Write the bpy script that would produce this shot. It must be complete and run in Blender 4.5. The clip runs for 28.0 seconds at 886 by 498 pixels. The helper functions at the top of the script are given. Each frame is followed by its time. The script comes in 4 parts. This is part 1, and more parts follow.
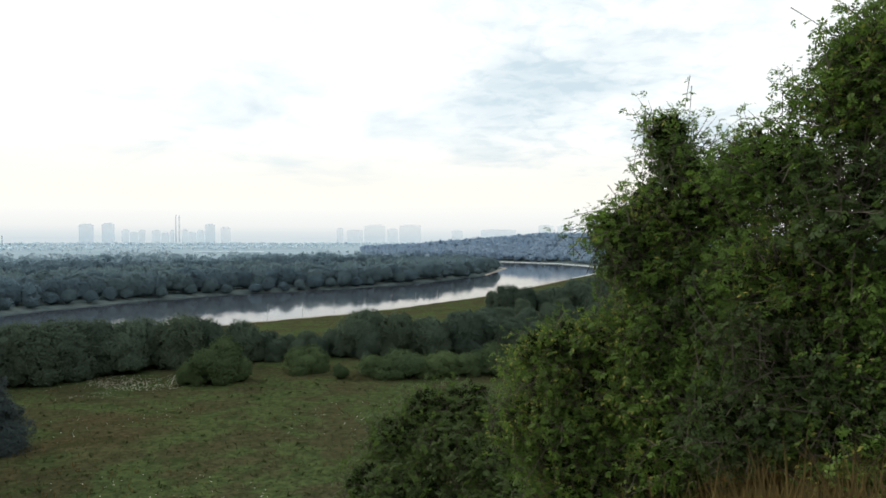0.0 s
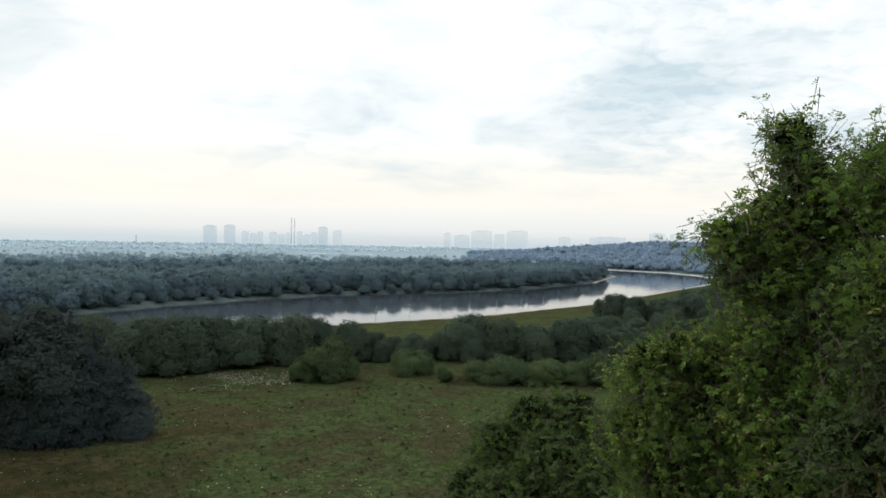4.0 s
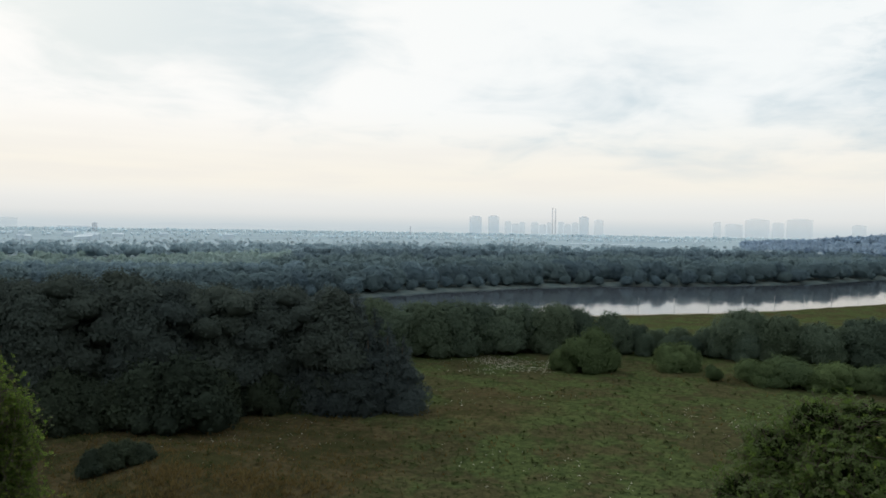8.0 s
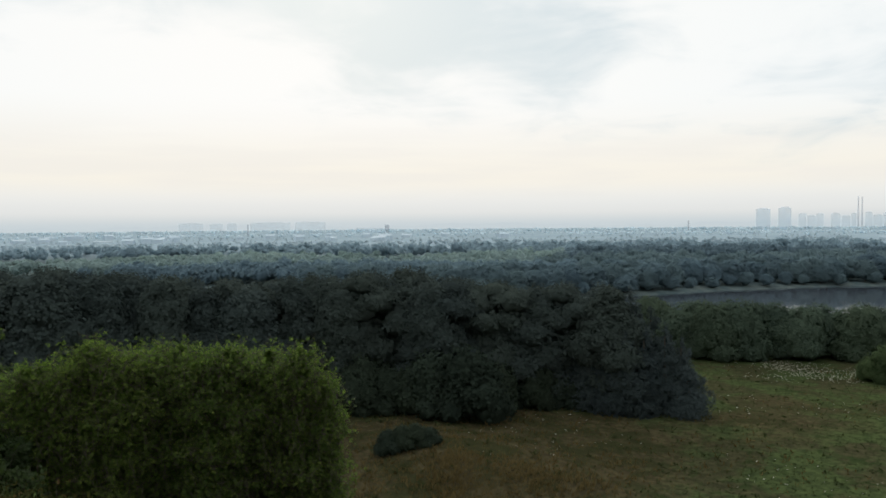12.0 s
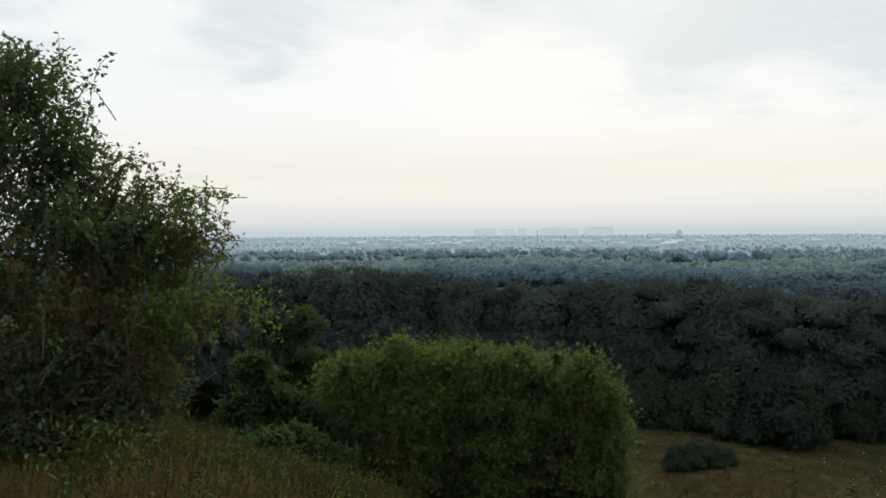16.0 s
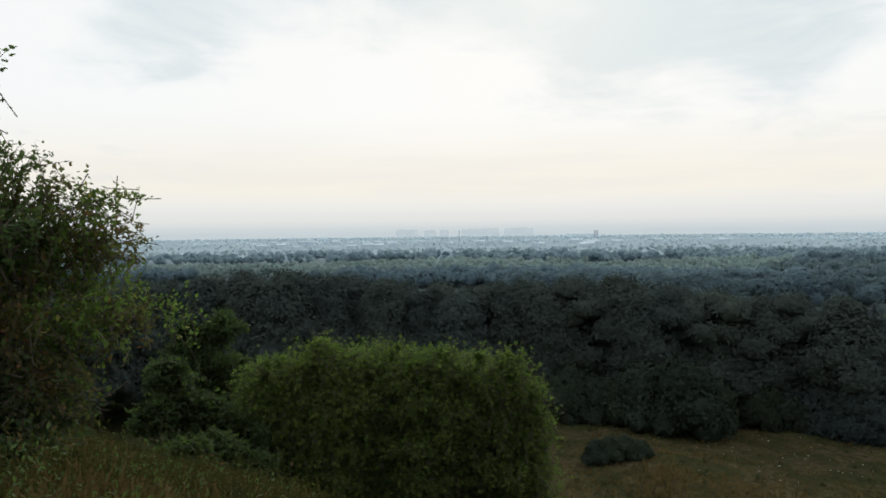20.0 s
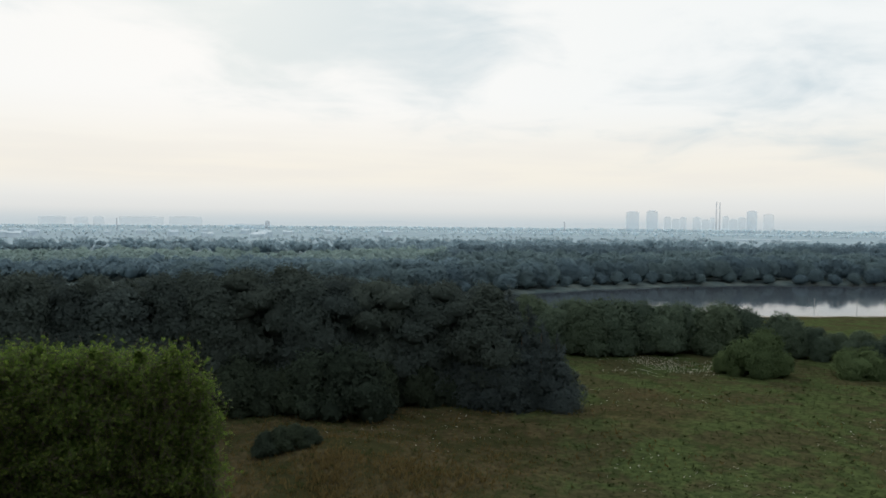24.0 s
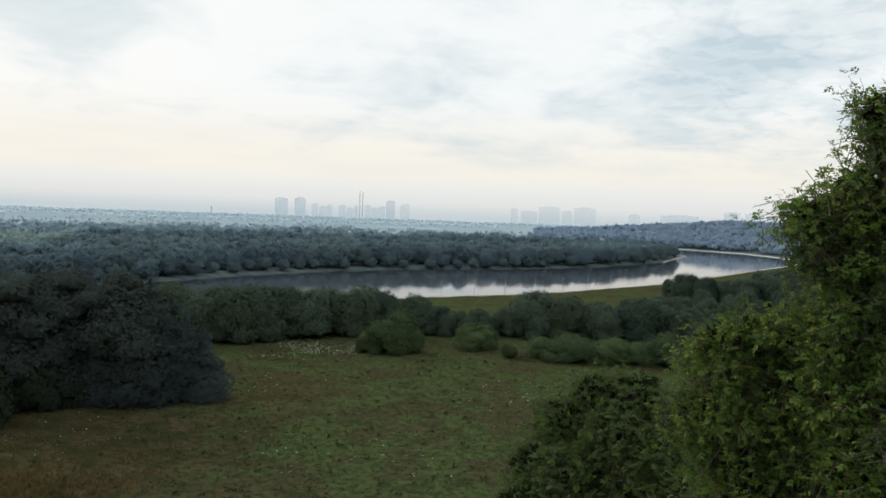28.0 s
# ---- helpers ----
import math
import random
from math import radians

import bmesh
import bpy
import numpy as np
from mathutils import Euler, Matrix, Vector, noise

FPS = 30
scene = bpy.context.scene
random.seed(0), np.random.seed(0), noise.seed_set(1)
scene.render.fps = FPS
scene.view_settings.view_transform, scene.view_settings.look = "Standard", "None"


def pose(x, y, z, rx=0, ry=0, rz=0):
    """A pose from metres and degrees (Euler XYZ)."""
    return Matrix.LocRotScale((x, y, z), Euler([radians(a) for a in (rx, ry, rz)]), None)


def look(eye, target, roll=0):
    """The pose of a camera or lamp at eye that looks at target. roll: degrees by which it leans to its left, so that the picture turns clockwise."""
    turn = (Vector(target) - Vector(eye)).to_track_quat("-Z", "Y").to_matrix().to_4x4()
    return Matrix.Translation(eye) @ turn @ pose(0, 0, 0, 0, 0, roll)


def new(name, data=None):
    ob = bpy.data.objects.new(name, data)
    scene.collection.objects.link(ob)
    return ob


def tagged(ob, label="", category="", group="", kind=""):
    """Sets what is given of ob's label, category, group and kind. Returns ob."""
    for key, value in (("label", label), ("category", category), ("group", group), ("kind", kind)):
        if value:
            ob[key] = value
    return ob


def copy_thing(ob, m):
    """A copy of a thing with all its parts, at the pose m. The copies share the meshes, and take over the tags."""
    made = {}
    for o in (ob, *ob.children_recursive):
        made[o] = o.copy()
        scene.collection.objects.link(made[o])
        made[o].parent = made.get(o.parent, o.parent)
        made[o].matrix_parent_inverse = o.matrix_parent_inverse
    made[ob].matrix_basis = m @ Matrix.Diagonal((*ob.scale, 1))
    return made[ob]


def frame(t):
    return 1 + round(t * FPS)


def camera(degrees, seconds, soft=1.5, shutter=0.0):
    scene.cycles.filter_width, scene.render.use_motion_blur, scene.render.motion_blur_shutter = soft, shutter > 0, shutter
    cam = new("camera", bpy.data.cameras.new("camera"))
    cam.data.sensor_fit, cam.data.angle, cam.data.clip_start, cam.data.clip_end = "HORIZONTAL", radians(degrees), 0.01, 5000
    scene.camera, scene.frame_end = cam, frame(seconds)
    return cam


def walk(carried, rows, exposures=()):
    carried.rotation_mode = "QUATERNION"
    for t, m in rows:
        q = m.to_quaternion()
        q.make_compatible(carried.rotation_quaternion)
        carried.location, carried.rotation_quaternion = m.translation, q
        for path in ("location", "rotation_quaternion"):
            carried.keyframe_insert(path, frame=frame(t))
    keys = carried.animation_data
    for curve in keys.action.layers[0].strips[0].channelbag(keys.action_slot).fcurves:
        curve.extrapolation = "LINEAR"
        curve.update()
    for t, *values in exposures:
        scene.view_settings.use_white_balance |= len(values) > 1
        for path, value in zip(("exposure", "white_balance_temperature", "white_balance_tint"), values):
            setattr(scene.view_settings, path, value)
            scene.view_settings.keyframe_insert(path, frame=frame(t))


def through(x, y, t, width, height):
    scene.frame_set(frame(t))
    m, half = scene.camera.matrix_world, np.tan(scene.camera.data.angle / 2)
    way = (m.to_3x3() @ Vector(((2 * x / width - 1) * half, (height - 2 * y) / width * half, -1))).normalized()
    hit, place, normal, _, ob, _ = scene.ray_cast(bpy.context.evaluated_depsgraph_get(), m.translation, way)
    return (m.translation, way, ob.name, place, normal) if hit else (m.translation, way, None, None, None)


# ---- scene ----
cam = camera(62.19, 28.0, soft=1.7)
PATH = [
    (0.0, pose(0, 0, 36, 89.14, -0.11, -0.23)),
    (0.5, pose(0, 0, 36, 89.29, -0.27, 1.56)),
    (1.0, pose(0, 0, 36, 89.41, -0.44, 2.82)),
    (1.5, pose(0, 0, 36, 89.49, -0.55, 4.69)),
    (2.0, pose(0, 0, 36, 89.54, -0.51, 5.59)),
    (2.5, pose(0, 0, 36, 89.61, -0.67, 6.77)),
    (4.5, pose(0, 0, 36, 89.32, -1.54, 9.26)),
    (5.0, pose(0, 0, 36, 89.18, -1.41, 12.28)),
    (5.5, pose(0, 0, 36, 89.18, -1.22, 15.63)),
    (6.0, pose(0, 0, 36, 89.18, -1.15, 18.39)),
    (6.5, pose(0, 0, 36, 89.15, -1.06, 20.33)),
    (7.0, pose(0, 0, 36, 88.65, -1.10, 22.09)),
    (7.5, pose(0, 0, 36, 88.41, -1.27, 24.82)),
    (8.0, pose(0, 0, 36, 88.34, -0.93, 28.21)),
    (8.5, pose(0, 0, 36, 88.30, -0.69, 30.73)),
    (9.0, pose(0, 0, 36, 88.27, -0.41, 32.95)),
    (9.5, pose(0, 0, 36, 88.21, -0.40, 34.67)),
    (10.0, pose(0, 0, 36, 88.20, -0.18, 36.90)),
    (10.5, pose(0, 0, 36, 88.29, 0.34, 40.10)),
    (11.0, pose(0, 0, 36, 88.32, 0.24, 43.11)),
    (11.5, pose(0, 0, 36, 88.29, 0.19, 46.01)),
    (12.0, pose(0, 0, 36, 88.05, 0.44, 49.21)),
    (12.5, pose(0, 0, 36, 87.97, 0.93, 51.91)),
    (14.5, pose(0, 0, 36, 88.16, 0.30, 63.01)),
    (15.0, pose(0, 0, 36, 88.41, 0.06, 66.10)),
    (15.5, pose(0, 0, 36, 88.55, 0.21, 69.12)),
    (16.0, pose(0, 0, 36, 88.60, 0.38, 71.40)),
    (16.5, pose(0, 0, 36, 88.60, 0.19, 71.95)),
    (17.0, pose(0, 0, 36, 88.59, 0.21, 71.92)),
    (17.5, pose(0, 0, 36, 88.56, 0.14, 71.51)),
    (18.0, pose(0, 0, 36, 88.56, 0.34, 70.64)),
    (18.5, pose(0, 0, 36, 88.58, 0.40, 69.07)),
    (19.0, pose(0, 0, 36, 88.57, 0.54, 67.83)),
    (19.5, pose(0, 0, 36, 88.63, 0.67, 66.98)),
    (20.0, pose(0, 0, 36, 88.64, 0.66, 65.34)),
    (20.5, pose(0, 0, 36, 88.69, 0.76, 63.56)),
    (22.5, pose(0, 0, 36, 88.54, 0.29, 51.29)),
    (23.0, pose(0, 0, 36, 88.17, -0.18, 46.95)),
    (23.5, pose(0, 0, 36, 88.02, -0.37, 43.38)),
    (24.0, pose(0, 0, 36, 87.91, -0.53, 40.14)),
    (24.5, pose(0, 0, 36, 87.83, -1.05, 36.90)),
    (25.0, pose(0, 0, 36, 87.79, -1.36, 33.27)),
    (25.5, pose(0, 0, 36, 87.76, -1.56, 29.69)),
    (26.0, pose(0, 0, 36, 87.77, -1.65, 26.41)),
    (26.5, pose(0, 0, 36, 87.71, -1.79, 23.13)),
    (27.0, pose(0, 0, 36, 87.56, -1.92, 19.48)),
    (27.5, pose(0, 0, 36, 87.45, -1.90, 16.22)),
    (28.0, pose(0, 0, 36, 87.41, -2.07, 13.26)),
]
EXPOSURES = [(0.0, 0.23), (3.0, 0.20), (6.0, 0.06), (9.0, -0.01), (17.0, 0.0), (22.0, -0.03), (25.0, -0.05), (27.0, -0.07), (28.0, 0.0)]
walk(cam, PATH, EXPOSURES)

# ---------- world, sun ----------
SUN_AZ, SUN_EL = 58.0, 24.0


def ray_dir(az, el=0.0):
    """Unit vector: az in degrees to the left of +y, el above the horizon."""
    a, e = radians(az), radians(el)
    return Vector((-math.sin(a) * math.cos(e), math.cos(a) * math.cos(e), math.sin(e)))


class Nodes:
    """Small helper to wire a node tree."""

    def __init__(self, tree):
        self.tree = tree
        tree.nodes.clear()

    def add(self, kind, ins=None, **props):
        n = self.tree.nodes.new(kind)
        for k, v in props.items():
            setattr(n, k, v)
        for k, v in (ins or {}).items():
            s = n.inputs[k]
            if isinstance(v, bpy.types.NodeSocket):
                self.tree.links.new(v, s)
            else:
                s.default_value = v
        return n

    def math(self, op, a, b=0.0, c=None, clamp=False):
        ins = {0: a, 1: b}
        if c is not None:
            ins[2] = c
        return self.add("ShaderNodeMath", ins, operation=op, use_clamp=clamp).outputs[0]

    def mix(self, fac, a, b, blend="MIX"):
        n = self.add("ShaderNodeMix", {"Factor": fac}, data_type="RGBA", blend_type=blend)
        for s, v in ((n.inputs[6], a), (n.inputs[7], b)):
            if isinstance(v, bpy.types.NodeSocket):
                self.tree.links.new(v, s)
            else:
                s.default_value = (*v, 1.0) if len(v) == 3 else v
        return n.outputs[2]

    def noise(self, vec, scale, detail=4.0, rough=0.55, distort=0.0):
        return self.add("ShaderNodeTexNoise", {"Vector": vec, "Scale": scale, "Detail": detail, "Roughness": rough, "Distortion": distort}).outputs[0]

    def ramp(self, fac, lo, hi):
        n = self.add("ShaderNodeMapRange", {"Value": fac, "From Min": lo, "From Max": hi}, interpolation_type="SMOOTHSTEP")
        return n.outputs[0]


def make_sky():
    world = bpy.data.worlds.new("world")
    world.use_nodes = True
    scene.world = world
    n = Nodes(world.node_tree)
    out = n.add("ShaderNodeOutputWorld")
    d = n.add("ShaderNodeTexCoord").outputs["Generated"]
    sep = n.add("ShaderNodeSeparateXYZ", {0: d})
    z = n.math("MAXIMUM", sep.outputs[2], 0.0)
    den = n.math("ADD", z, 0.17)
    px, py = n.math("DIVIDE", sep.outputs[0], den), n.math("DIVIDE", sep.outputs[1], den)
    flat = n.add("ShaderNodeCombineXYZ", {0: px, 1: py, 2: 0.0}).outputs[0]

    def around(az, el, wide, core=0.0):
        """1 towards a bearing, fading to 0 at wide degrees from it."""
        dot = n.add("ShaderNodeVectorMath", {0: d, 1: tuple(ray_dir(az, el))}, operation="DOT_PRODUCT").outputs["Value"]
        return n.ramp(dot, math.cos(radians(wide)), math.cos(radians(core)))

    def total(items):
        acc = items[0]
        for q in items[1:]:
            acc = n.math("ADD", acc, q)
        return acc

    broad = n.noise(flat, 1.05, 4.0, 0.5, 0.6)
    fine = n.noise(flat, 2.3, 6.0, 0.58, 0.5)
    ripple = n.noise(flat, 8.5, 4.0, 0.6, 0.4)
    # where the cloud sheet is thin and the grey-blue sky shows
    thin = total([n.math("MULTIPLY", around(az, el, wide, 2.0), w) for az, el, wide, w in (
        (57, 17.5, 15, 0.38), (46, 15.5, 12, 0.34), (37, 12.5, 10, 0.26), (13, 9.5, 14, 0.13), (2, 7, 12, 0.10), (-12, 9, 13, 0.20), (-10, 17, 15, 0.18), (86, 19.5, 12, 0.12), (72, 18.5, 9, 0.22), (24, 18, 8, 0.06))])
    thick = total([n.math("MULTIPLY", around(az, el, wide, 3.0), w) for az, el, wide, w in (
        (60, 7, 13, 0.25), (72, 8, 13, 0.22), (32, 6, 8, 0.2), (25, 16, 7, 0.10), (3, 17, 9, 0.10), (48, 5, 12, 0.15))])
    body = total([n.math("MULTIPLY", broad, 1.1), n.math("MULTIPLY", fine, 0.78), n.math("MULTIPLY", thin, 0.75), n.math("MULTIPLY", thick, -0.75)])
    mask = n.math("MULTIPLY", n.ramp(body, 0.93, 1.40), 0.82)
    cells = n.math("MULTIPLY", n.ramp(ripple, 0.44, 0.66), around(-12, 15, 17, 4.0))
    mask = n.math("ADD", mask, n.math("MULTIPLY", cells, 0.34), clamp=True)
    mask = n.math("MULTIPLY", mask, n.ramp(z, 0.03, 0.13))
    # veiled sun: a broad brightening of the cloud sheet
    sun = ray_dir(SUN_AZ, SUN_EL - 10.0)
    dot = n.add("ShaderNodeVectorMath", {0: d, 1: tuple(sun)}, operation="DOT_PRODUCT").outputs["Value"]
    near = n.math("POWER", n.math("MAXIMUM", dot, 0.0), 7.0)
    cloud = n.mix(near, (0.915, 0.95, 0.955), (1.0, 0.99, 0.965))
    # warm low band, then grey-blue haze at the horizon
    warm = n.math("MULTIPLY", n.ramp(z, 0.01, 0.06), n.math("SUBTRACT", 1.0, n.ramp(z, 0.06, 0.17)))
    cloud = n.mix(n.math("MULTIPLY", warm, 0.75), cloud, (0.93, 0.873, 0.757))
    streak = n.ramp(n.noise(n.add("ShaderNodeCombineXYZ", {0: px, 1: py, 2: n.math("MULTIPLY", z, 40.0)}).outputs[0], 0.9, 3.0), 0.4, 0.65)
    cloud = n.mix(n.math("MULTIPLY", n.math("MULTIPLY", warm, streak), 0.35), cloud, (0.84, 0.82, 0.79))
    low = n.math("SUBTRACT", 1.0, n.ramp(z, 0.004, 0.065))
    cloud = n.mix(n.math("MULTIPLY", low, 0.92), cloud, (0.73, 0.742, 0.73))
    rim = n.math("SUBTRACT", 1.0, n.ramp(z, -0.004, 0.018))
    cloud = n.mix(rim, cloud, (0.575, 0.645, 0.68))
    sky = n.add("ShaderNodeTexSky", sky_type="NISHITA", sun_disc=False, sun_elevation=radians(SUN_EL), sun_rotation=radians(-SUN_AZ), dust_density=4.0, air_density=1.4)
    bg_sky = n.add("ShaderNodeBackground", {"Color": sky.outputs[0], "Strength": 0.06}).outputs[0]
    bg_gap = n.add("ShaderNodeBackground", {"Color": (0.585, 0.705, 0.775, 1), "Strength": 1.0}).outputs[0]
    blue = n.add("ShaderNodeMixShader", {0: 0.93, 1: bg_sky, 2: bg_gap}).outputs[0]
    bg_cloud = n.add("ShaderNodeBackground", {"Color": cloud, "Strength": 1.0}).outputs[0]
    both = n.add("ShaderNodeMixShader", {0: mask, 1: bg_cloud, 2: blue}).outputs[0]
    n.tree.links.new(both, out.inputs[0])


make_sky()
lamp = bpy.data.lights.new("sun", "SUN")
lamp.energy, lamp.angle, lamp.color = 1.9, radians(14), (1.0, 0.93, 0.82)
sun_ob = new("sun", lamp)
sun_ob.matrix_world = look(ray_dir(SUN_AZ, SUN_EL) * 100, (0, 0, 0))


# ---------- materials ----------
def material(name):
    m = bpy.data.materials.new(name)
    m.use_nodes = True
    return m, Nodes(m.node_tree)


def leaf_material(name, dark, light, accent=None, accent_share=0.0, through=0.35, rough=0.75, gloss=0.0, warm=0.35, veil=False):
    """Leaves: every leaf has its own tone; light passes through."""
    m, n = material(name)
    out = n.add("ShaderNodeOutputMaterial")
    rnd = n.add("ShaderNodeNewGeometry").outputs["Random Per Island"]
    own = n.add("ShaderNodeObjectInfo").outputs["Random"]
    pos = n.add("ShaderNodeTexCoord").outputs["Object"]
    big = n.noise(pos, 0.5, 2.0)
    f = n.math("ADD", n.math("MULTIPLY", rnd, 0.5), n.math("MULTIPLY", big, 0.5))
    col = n.mix(f, dark, light)
    col = n.mix(n.math("MULTIPLY", own, 0.6), col, tuple(c * 0.7 for c in dark))
    col = n.mix(n.math("MULTIPLY", n.math("FRACT", n.math("MULTIPLY", own, 7.31)), warm), col, (light[0] * 1.25, light[1] * 1.15, light[2] * 0.8))
    if accent:
        pick = n.ramp(n.math("ADD", n.math("MULTIPLY", n.math("FRACT", n.math("MULTIPLY", rnd, 17.3)), 0.5), n.math("MULTIPLY", n.noise(pos, 0.9, 2.0), 0.5)), 0.72 - accent_share * 0.45, 0.78 - accent_share * 0.35)
        col = n.mix(pick, col, accent)
    bs = n.add("ShaderNodeBsdfPrincipled", {"Base Color": col, "Roughness": rough, "Specular IOR Level": gloss}).outputs[0]
    tr = n.add("ShaderNodeBsdfTranslucent", {"Color": n.mix(0.5, col, (0.15, 0.26, 0.045), "MIX") if through > 0.3 and not veil else col}).outputs[0]
    both = n.add("ShaderNodeMixShader", {0: through, 1: bs, 2: tr}).outputs[0]
    n.tree.links.new(both, out.inputs[0])
    return m


def plain_material(name, col, col2, scale=1.0, rough=0.8, bump=0.2, metallic=0.0):
    """Two tones in noise at two scales, with relief."""
    m, n = material(name)
    out = n.add("ShaderNodeOutputMaterial")
    pos = n.add("ShaderNodeTexCoord").outputs["Object"]
    a, b = n.noise(pos, scale, 5.0), n.noise(pos, scale * 9.0, 3.0)
    f = n.ramp(n.math("ADD", n.math("MULTIPLY", a, 0.65), n.math("MULTIPLY", b, 0.35)), 0.3, 0.7)
    bp = n.add("ShaderNodeBump", {"Height": b, "Strength": bump}).outputs[0]
    bs = n.add("ShaderNodeBsdfPrincipled", {"Base Color": n.mix(f, col, col2), "Roughness": rough, "Metallic": metallic, "Normal": bp}).outputs[0]
    n.tree.links.new(bs, out.inputs[0])
    return m


def ground_material():
    m, n = material("grassland")
    out = n.add("ShaderNodeOutputMaterial")
    pos = n.add("ShaderNodeTexCoord").outputs["Object"]
    big, mid, fine, tiny = n.noise(pos, 0.02, 5.0), n.noise(pos, 0.11, 6.0, 0.62), n.noise(pos, 0.9, 5.0, 0.65), n.noise(pos, 7.0, 3.0)
    lush = n.mix(n.ramp(fine, 0.3, 0.72), (0.031, 0.044, 0.019), (0.067, 0.089, 0.034))
    olive = n.mix(n.ramp(fine, 0.3, 0.72), (0.032, 0.034, 0.018), (0.068, 0.065, 0.033))
    green = n.mix(n.ramp(mid, 0.44, 0.56), lush, olive)
    straw = n.mix(n.ramp(fine, 0.3, 0.72), (0.037, 0.032, 0.018), (0.082, 0.068, 0.036))
    hollows = n.ramp(n.noise(pos, 0.16, 5.0, 0.6, 0.6), 0.46, 0.6)
    straw = n.mix(n.math("MULTIPLY", hollows, 0.7), straw, (0.026, 0.031, 0.013))
    weeds = n.ramp(n.noise(pos, 0.22, 5.0, 0.65, 0.8), 0.55, 0.66)
    green = n.mix(n.math("MULTIPLY", weeds, 0.75), green, (0.024, 0.040, 0.014))
    dry = n.add("ShaderNodeAttribute", attribute_name="dryness").outputs["Fac"]
    f = n.math("ADD", n.math("MULTIPLY", n.noise(pos, 0.055, 6.0, 0.65, 0.4), 0.9), n.math("MULTIPLY", big, 0.3))
    f = n.ramp(n.math("ADD", f, n.math("MULTIPLY", n.math("SUBTRACT", dry, 0.3), 0.7)), 0.45, 0.72)
    col = n.mix(f, green, straw)
    # Haze painted into the ground past the river: blue-grey shore, then pale fields.
    haze_share = n.add("ShaderNodeAttribute", attribute_name="plain").outputs["Fac"]
    hazed_fields = n.mix(n.ramp(n.noise(pos, 0.006, 4.0), 0.42, 0.6), (0.265, 0.34, 0.39), (0.30, 0.38, 0.425))
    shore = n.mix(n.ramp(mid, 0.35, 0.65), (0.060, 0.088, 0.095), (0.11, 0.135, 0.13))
    col = n.mix(n.ramp(haze_share, 0.0, 0.3), col, shore)
    col = n.mix(n.ramp(haze_share, 0.5, 1.0), col, hazed_fields)
    h = n.math("ADD", n.math("MULTIPLY", fine, 1.0), n.math("MULTIPLY", tiny, 0.35))
    bp = n.add("ShaderNodeBump", {"Height": h, "Strength": 0.55, "Distance": 0.3}).outputs[0]
    bs = n.add("ShaderNodeBsdfPrincipled", {"Base Color": col, "Roughness": 1.0, "Specular IOR Level": 0.0, "Normal": bp}).outputs[0]
    n.tree.links.new(bs, out.inputs[0])
    return m


def water_material():
    m, n = material("river_water")
    out = n.add("ShaderNodeOutputMaterial")
    pos = n.add("ShaderNodeTexCoord").outputs["Object"]
    h = n.math("ADD", n.noise(pos, 0.12, 3.0), n.math("MULTIPLY", n.noise(pos, 0.9, 2.0), 0.3))
    bp = n.add("ShaderNodeBump", {"Height": h, "Strength": 0.09, "Distance": 0.25}).outputs[0]
    calm = n.ramp(n.noise(pos, 0.02, 3.0), 0.35, 0.65)
    rough = n.math("ADD", n.math("MULTIPLY", calm, 0.04), 0.03)
    bs = n.add("ShaderNodeBsdfPrincipled", {"Base Color": (0.06, 0.075, 0.092, 1), "Roughness": rough, "IOR": 1.33, "Specular IOR Level": 0.6, "Normal": bp}).outputs[0]
    n.tree.links.new(bs, out.inputs[0])
    return m


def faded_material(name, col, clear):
    """Haze put into a far wall: bluish tone, sky behind shows partly through."""
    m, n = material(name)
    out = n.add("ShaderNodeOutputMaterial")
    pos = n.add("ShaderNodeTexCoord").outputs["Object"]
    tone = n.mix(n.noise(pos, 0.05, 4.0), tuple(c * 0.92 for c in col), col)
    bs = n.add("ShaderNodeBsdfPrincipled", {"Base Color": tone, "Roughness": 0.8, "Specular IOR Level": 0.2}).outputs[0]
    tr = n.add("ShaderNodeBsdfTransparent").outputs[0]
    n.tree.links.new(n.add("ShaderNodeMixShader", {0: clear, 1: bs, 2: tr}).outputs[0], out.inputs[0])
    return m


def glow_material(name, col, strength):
    """Even glow that stands for the haze of the far distance."""
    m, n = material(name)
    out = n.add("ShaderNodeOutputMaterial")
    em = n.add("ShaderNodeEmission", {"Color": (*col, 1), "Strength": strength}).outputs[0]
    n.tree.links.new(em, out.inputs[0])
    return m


M_GROUND, M_WATER = ground_material(), water_material()
M_MAPLE = leaf_material("boxelder_leaves", (0.034, 0.078, 0.016), (0.132, 0.222, 0.042), (0.27, 0.25, 0.06), 0.03, 0.42, gloss=0.25)
M_MAPLE_DARK = leaf_material("elm_leaves", (0.024, 0.045, 0.019), (0.07, 0.108, 0.038), None, 0, 0.36, gloss=0.2)
M_YOUNG = leaf_material("young_boxelder_leaves", (0.044, 0.088, 0.02), (0.138, 0.208, 0.046), (0.30, 0.28, 0.06), 0.05, 0.45, gloss=0.2)
M_RUST = leaf_material("rusty_leaves", (0.048, 0.041, 0.018), (0.108, 0.088, 0.032), (0.13, 0.058, 0.026), 0.26, 0.36, gloss=0.2)
M_BUSH = leaf_material("lit_bush_leaves", (0.034, 0.064, 0.018), (0.1, 0.148, 0.036), (0.16, 0.20, 0.045), 0.2, 0.5, gloss=0.08)
M_WILLOW = leaf_material("willow_leaves", (0.05, 0.077, 0.066), (0.112, 0.154, 0.112), None, 0, 0.36, warm=0.25, veil=True)
